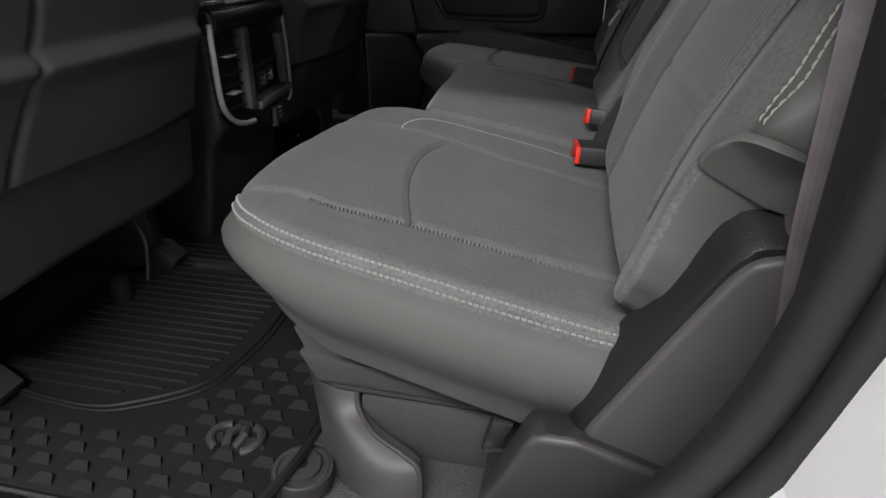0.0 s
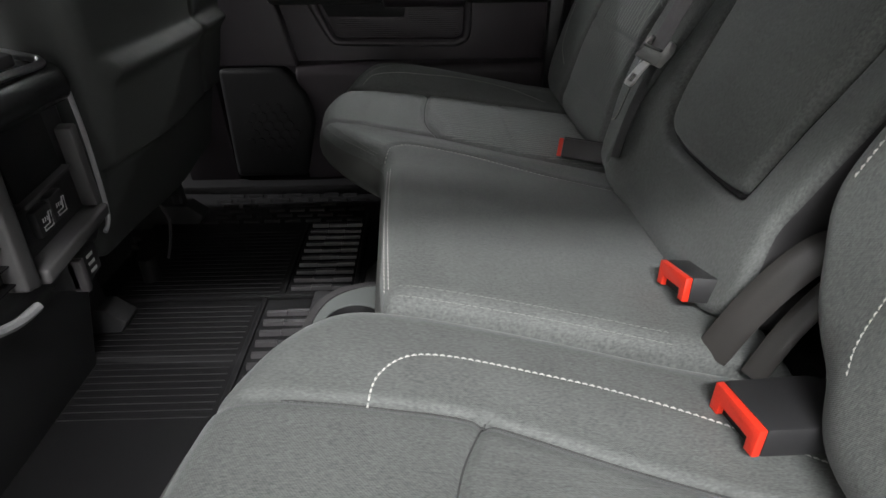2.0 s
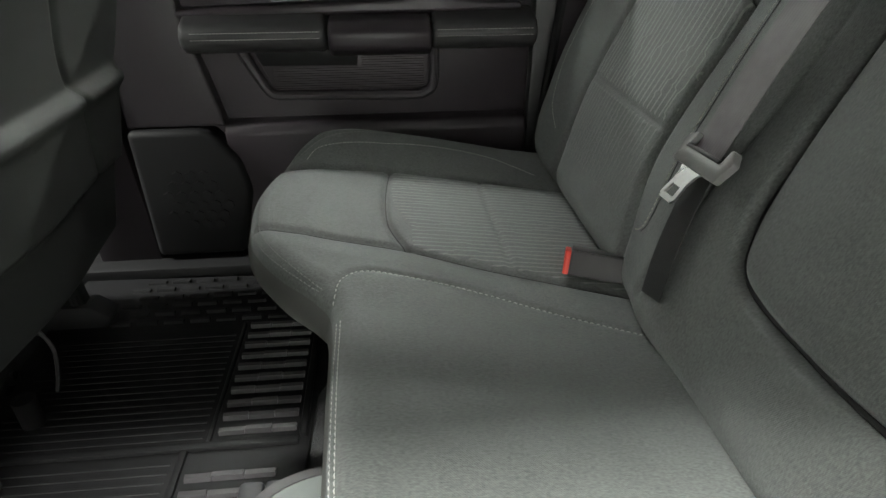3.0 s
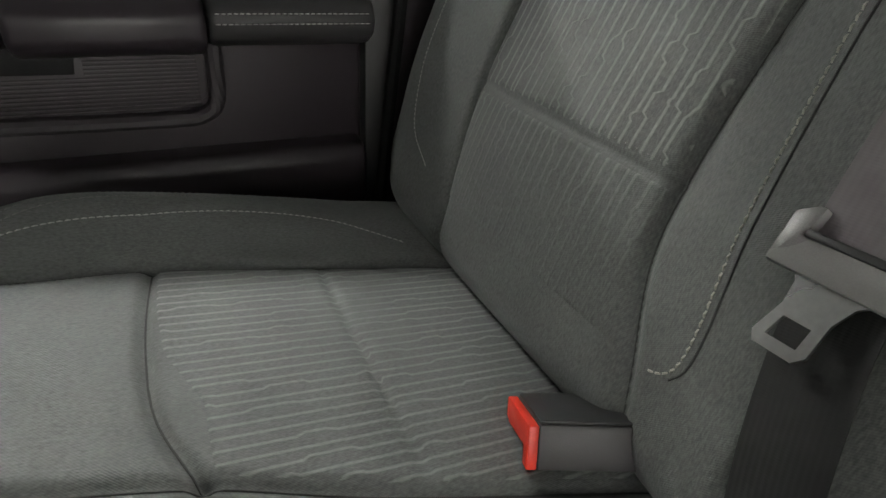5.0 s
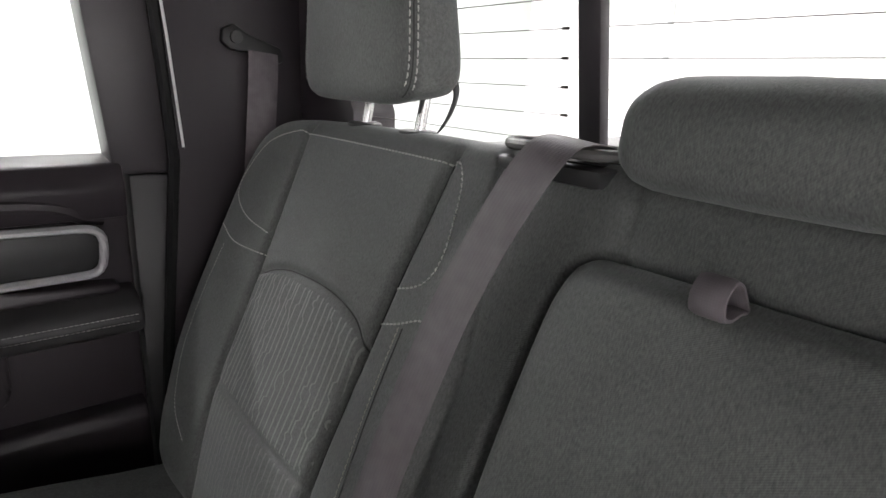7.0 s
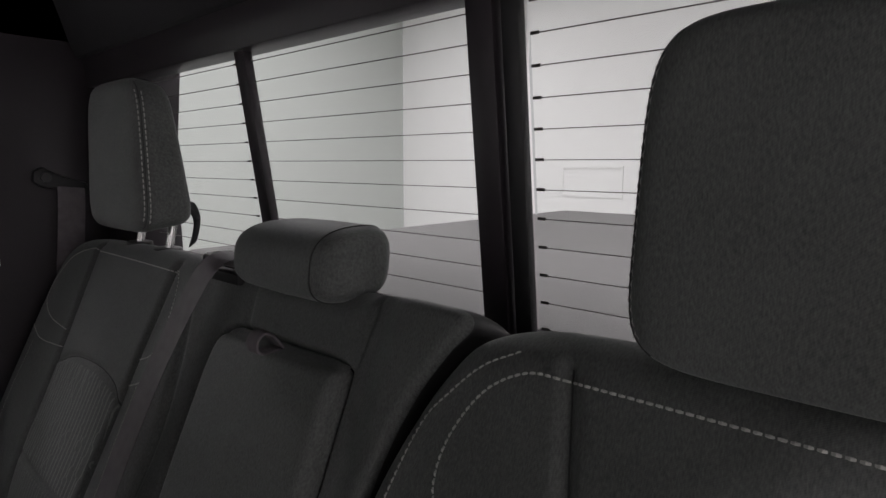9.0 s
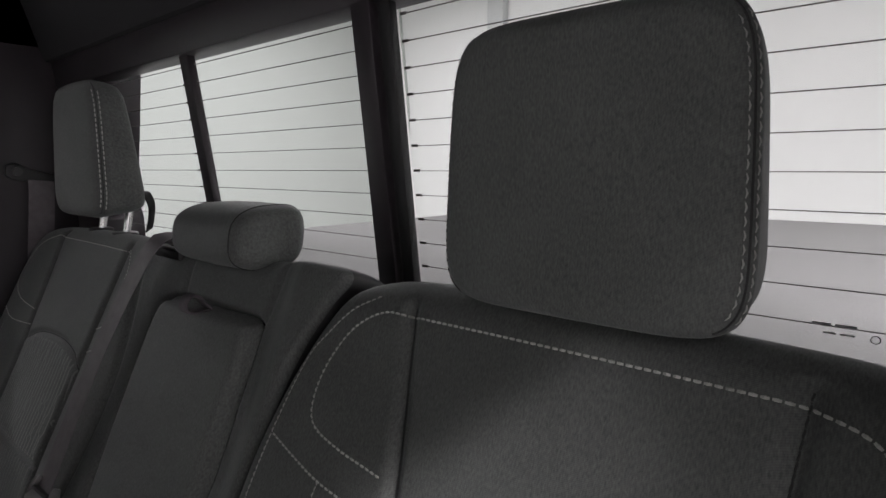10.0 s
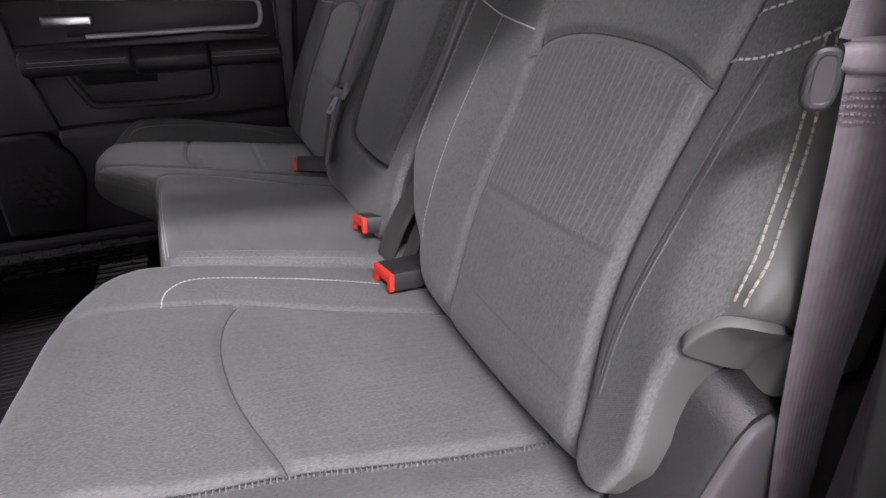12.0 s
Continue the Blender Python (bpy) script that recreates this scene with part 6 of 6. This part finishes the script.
tray_edges = []
for line in loops:
    vs = [bm.verts.new((x, y, 0.1445)) for x, y in line]
    tray_edges += [bm.edges.new((vs[i], vs[(i + 1) % len(vs)])) for i in range(len(vs))]
bmesh.ops.triangle_fill(bm, use_beauty=True, use_dissolve=False, edges=tray_edges)
low = bmesh.ops.extrude_face_region(bm, geom=bm.faces[:])
bmesh.ops.translate(bm, vec=(0, 0, -0.009), verts=[g for g in low["geom"] if isinstance(g, bmesh.types.BMVert)])
bmesh.ops.recalc_face_normals(bm, faces=bm.faces[:])
part("tray_top", bm, CUPGREY, cup, "pale grey tray top", True, 0.5)
n_w = len(double)
mid_w = np.array((-0.540, 0.016))
wv = [tuple(mid_w + (np.array(p_) - mid_w) * f_) + (z_,) for f_, z_ in ((1.005, 0.1435), (0.95, 0.136), (0.88, 0.06)) for p_ in double] + [(-0.540, 0.016, 0.06)]
wf = [(i * n_w + k, i * n_w + (k + 1) % n_w, (i + 1) * n_w + (k + 1) % n_w, (i + 1) * n_w + k) for i in range(2) for k in range(n_w)] + [(2 * n_w + k, 2 * n_w + (k + 1) % n_w, 3 * n_w) for k in range(n_w)]
link_mesh("cup_well", wv, wf, RUBBER, cup, "deep black double cup well", True)
part("well_rim", tube_bm([(x, y, 0.1445) for x, y in double], 0.0014, 6, close=True), CUPGREY, cup)
bezel_o = curve([(-0.612, -0.02), (-0.604, 0.08), (-0.578, 0.132), (-0.524, 0.154), (-0.455, 0.150)], 40)
bezel_i = curve([(-0.597, -0.02), (-0.590, 0.07), (-0.568, 0.118), (-0.520, 0.140), (-0.455, 0.136)], 40)
sv, sf = [], []
for o_, i_ in zip(bezel_o, bezel_i):
    sv += [(o_[0], o_[1], 0.060), (o_[0], o_[1], 0.134), (o_[0] * 0.7 + i_[0] * 0.3, o_[1] * 0.7 + i_[1] * 0.3, 0.1455), (i_[0], i_[1], 0.1465), (i_[0], i_[1], 0.130)]
for i in range(39):
    sf += [(i * 5 + k, i * 5 + (k + 1) % 5, (i + 1) * 5 + (k + 1) % 5, (i + 1) * 5 + k) for k in range(5)]
sf += [tuple(range(5))[::-1], tuple(range(195, 200))]
link_mesh("tray_surround", sv, sf, COVER, cup, "dark moulded surround of the tray", True, None, 0.7)

# ---- floor mat ----
mat_ = thing("floor_mat", (-0.75, 0.0, 0.0), "black all-weather rubber floor liner with ribs and raised blocks", "floor mat")
bm = prism_bm([(-1.04, -0.74), (-0.56, -0.74), (-0.520, -0.70), (-0.515, -0.45), (-0.560, -0.40), (-0.575, 0.0), (-0.560, 0.40), (-0.515, 0.50), (-0.520, 0.74), (-1.04, 0.76)], 0.004, 0.012, "z", 0.003)
part("sheet", bm, RUBBER, mat_)
edge = [(-0.98, -0.600), (-0.833, -0.612), (-0.765, -0.590), (-0.700, -0.540), (-0.678, -0.470), (-0.672, -0.38), (-0.690, -0.20)]
for off, h in ((0.0, 0.0035), (0.011, 0.0025)):
    part("rim", tube_bm([(x + off, y - off * 0.6, 0.0135) for x, y in curve(edge, 60)], h, 6), RUBBER, mat_, "raised rubber rim")
part("rim", tube_bm(curve([(-0.515, -0.45, 0.012), (-0.50, -0.56, 0.03), (-0.50, -0.66, 0.04), (-0.53, -0.73, 0.02)], 30).tolist(), 0.006, 6), RUBBER, mat_)
# long ribs inside the rim, near side
for k in range(24):
    y = -0.578 + k * 0.0182
    x1 = -0.80 if y < -0.57 else float(np.interp(y, [-0.59, -0.54, -0.47, -0.2], [-0.79, -0.722, -0.70, -0.70]))
    part("rib", prism_bm([(y - 0.0036, 0.011), (y - 0.0014, 0.0142), (y + 0.0014, 0.0142), (y + 0.0036, 0.011)], -1.02, x1, "x"), RUBBER, mat_, "", False)
# raised triangle blocks outside the rim
block = bmesh.new()
vs = [block.verts.new(p) for p in ((-0.0165, -0.0065, 0), (0.0165, -0.0065, 0), (0.0095, 0.0065, 0), (-0.0095, 0.0065, 0), (-0.0155, -0.0058, 0.0010), (0.0155, -0.0058, 0.0010), (0.0082, 0.0056, 0.0062), (-0.0082, 0.0056, 0.0062))]
for f_ in ((4, 5, 6, 7), (0, 1, 5, 4), (1, 2, 6, 5), (2, 3, 7, 6), (3, 0, 4, 7)):
    block.faces.new([vs[i] for i in f_])
first = None
rim_line = curve(edge, 60)
for r in range(12):
    for c in range(11):
        x, y = -1.00 + c * 0.053 + (r % 2) * 0.0265, -0.726 + r * 0.0245
        if x > -0.525 or (x < -0.70 and y > -0.632):
            continue
        if distance(np.array([[x, y]]), rim_line)[0] < 0.024 or (x < float(np.interp(y, [-0.6, -0.54, -0.47, -0.38], [-0.80, -0.70, -0.68, -0.67])) and y > -0.6):
            continue
        if first is None:
            bmesh.ops.translate(block, vec=(x, y, 0.0115), verts=block.verts[:])
            first, origin = part("tread_block", block, RUBBER, mat_, "", False), Vector((x, y, 0))
        else:
            o_ = new("tread_block", first.data)
            o_.parent = mat_
            o_.location = Vector((x, y, 0)) - origin
knob = part("fastener", tube_bm([(-0.497, -0.660, 0.008), (-0.497, -0.660, 0.026)], 0.035, 32), COVER, mat_, "round black mat fastener")
part("fastener_ring", tube_bm([(-0.497 + 0.030 * math.cos(a_), -0.660 + 0.030 * math.sin(a_), 0.026) for a_ in np.linspace(0, 2 * math.pi, 36, endpoint=False)], 0.0026, 8, close=True), COVER, knob)
part("fastener_cap", tube_bm([(-0.497, -0.660, 0.024), (-0.497, -0.660, 0.032)], 0.022, 28), COVER, knob)
part("fastener_pin", tube_bm([(-0.497, -0.660, 0.031), (-0.497, -0.660, 0.035)], 0.006, 14), RUBBER, knob)
emb = bmesh.new()
for sgn in (-1, 1):
    arc = [(-0.602 + sgn * (0.012 + 0.020 * math.sin(a_)), -0.624 + 0.020 * math.cos(a_), 0.0135 + 0.003 * math.sin(a_)) for a_ in np.linspace(0.2, 2.9, 16)]
    tube_bm(arc, 0.0055, 8, bm=emb)
    tube_bm([(-0.602 + sgn * 0.006, -0.640, 0.0135), (-0.602 + sgn * 0.010, -0.622, 0.018), (-0.602 + sgn * 0.004, -0.608, 0.0145)], 0.006, 8, bm=emb)
part("badge", emb, COVER, mat_, "raised plain moulded badge")
# raised bars of the far half, in rows across the liner
bar_mesh = {}


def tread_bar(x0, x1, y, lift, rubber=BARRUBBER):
    """One raised bar of the liner's tread."""
    key = (round(x1 - x0, 4), lift)
    if key not in bar_mesh:
        w_ = x1 - x0
        ob_ = part("tread_bar", prism_bm([(-0.0062, 0.0115), (-0.0036, 0.0178 + lift), (0.0030, 0.0186 + lift), (0.0058, 0.0115)], -w_ / 2, w_ / 2, "x"), rubber, mat_, "", False)
        bar_mesh[key] = ob_.data
    else:
        ob_ = new("tread_bar", bar_mesh[key])
        ob_.parent = mat_
    ob_.location = ((x0 + x1) / 2, y, 0)
    return ob_


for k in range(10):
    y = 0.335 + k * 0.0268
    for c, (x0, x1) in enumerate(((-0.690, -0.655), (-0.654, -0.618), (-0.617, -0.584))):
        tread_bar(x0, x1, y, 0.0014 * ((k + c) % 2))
# far rows stay plain black, for the shade at that end
for k in range(6):
    y = 0.604 + k * 0.0262
    for c in range(8):
        x0 = -0.935 + c * 0.045 + 0.022 * (k % 2)
        if x0 < -0.62:
            tread_bar(x0, x0 + 0.033, y, 0.0014 * (c % 2) - 0.0022, RUBBER)
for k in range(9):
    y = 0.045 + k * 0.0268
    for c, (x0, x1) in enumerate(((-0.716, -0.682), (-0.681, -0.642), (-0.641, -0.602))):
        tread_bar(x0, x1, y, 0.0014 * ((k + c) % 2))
for k in range(38):
    y = 0.03 + k * 0.0142
    if abs(y - 0.31) < 0.014:
        continue
    part("rib", prism_bm([(y - 0.0030, 0.011), (y - 0.0012, 0.0130), (y + 0.0012, 0.0130), (y + 0.0030, 0.011)], -1.0, -0.742 if y < 0.31 else -0.712, "x"), RUBBER, mat_, "", False)
part("rim", box_bm(-1.02, -0.578, 0.304, 0.316, 0.010, 0.019, 0.003), RUBBER, mat_)
part("rim", box_bm(-0.734, -0.724, 0.02, 0.304, 0.010, 0.018, 0.002), RUBBER, mat_)
part("rim", box_bm(-0.704, -0.698, 0.316, 0.585, 0.010, 0.017, 0.002), RUBBER, mat_)
part("rim", box_bm(-0.578, -0.568, 0.316, 0.62, 0.010, 0.022, 0.003), RUBBER, mat_)

# ---- truck bed behind the glass ----
bed = thing("truck_bed", (1.3, 0, -0.3), "white pickup bed with grey cover", "truck bed")
part("bed_cover", box_bm(0.30, 2.12, -0.93, 0.93, 0.63, 0.675, 0.015), BEDLINER, bed, "grey bed cover")
part("bed_side", box_bm(0.28, 2.14, 0.93, 0.98, -0.2, 0.665, 0.02), PAINT, bed)
part("bed_side", box_bm(0.28, 2.14, -0.98, -0.93, -0.2, 0.665, 0.02), PAINT, bed)
part("tailgate", box_bm(2.12, 2.18, -0.93, 0.93, -0.2, 0.670, 0.02), BEDLINER, bed)

# small print on the rear glass
sticker = thing("window_print", (GX(0.754), -0.595, 0.754), "small illegible print bars and a ring on the rear glass", "sticker")
for y, z, w in ((-0.584, 0.7572, 0.011), (-0.598, 0.7572, 0.012), (-0.589, 0.7508, 0.007), (-0.599, 0.7508, 0.008)):
    part("print_bar", box_bm(GX(z) + 0.0030, GX(z) + 0.0046, y - w / 2, y + w / 2, z - 0.0006, z + 0.0006), WALLGREY, sticker, "", False)
part("print_ring", tube_bm([(GX(0.7505) + 0.004, -0.6145 + 0.0026 * math.cos(a_), 0.7505 + 0.0026 * math.sin(a_)) for a_ in np.linspace(0, 2 * math.pi, 20, endpoint=False)], 0.0004, 5, close=True), WALLGREY, sticker)

# small fittings behind the bench
tether = thing("tether_strap", (0.09, 0.39, 0.765), "black looped tether strap behind the tall headrest", "strap")
ribbon("strap", [(0.086, 0.432, 0.822), (0.087, 0.408, 0.818), (0.088, 0.393, 0.798), (0.090, 0.404, 0.775), (0.094, 0.425, 0.755)], (0.8, 0.5, 0.2), 0.018, RUBBER, tether, "", 0.002)
hook = thing("tether_hook", (0.11, 0.06, 0.78), "small black tether hook behind the low headrest", "hook")
part("hook_body", prism_bm([(0.042, 0.775), (0.078, 0.775), (0.076, 0.806), (0.064, 0.815), (0.046, 0.810)], 0.100, 0.118, "x", 0.004, 3), BLACK, hook)

# ---- back of the showroom ----
structure("wall_column", box_bm(5.88, 6.0, 3.79, 4.03, GROUND, 3.2, 0.01), WALLGREY, "pale grey column strip on the showroom wall")
panel = thing("wall_panel", (5.97, 2.83, 0.5), "white framed panel on the showroom wall", "wall panel")
part("panel_frame", frame_bm([(2.43, 0.52), (3.23, 0.52), (3.23, 0.89), (2.43, 0.89)], [(2.46, 0.55), (3.20, 0.55), (3.20, 0.86), (2.46, 0.86)], 5.985, 6.0), WALL, panel, "", False)
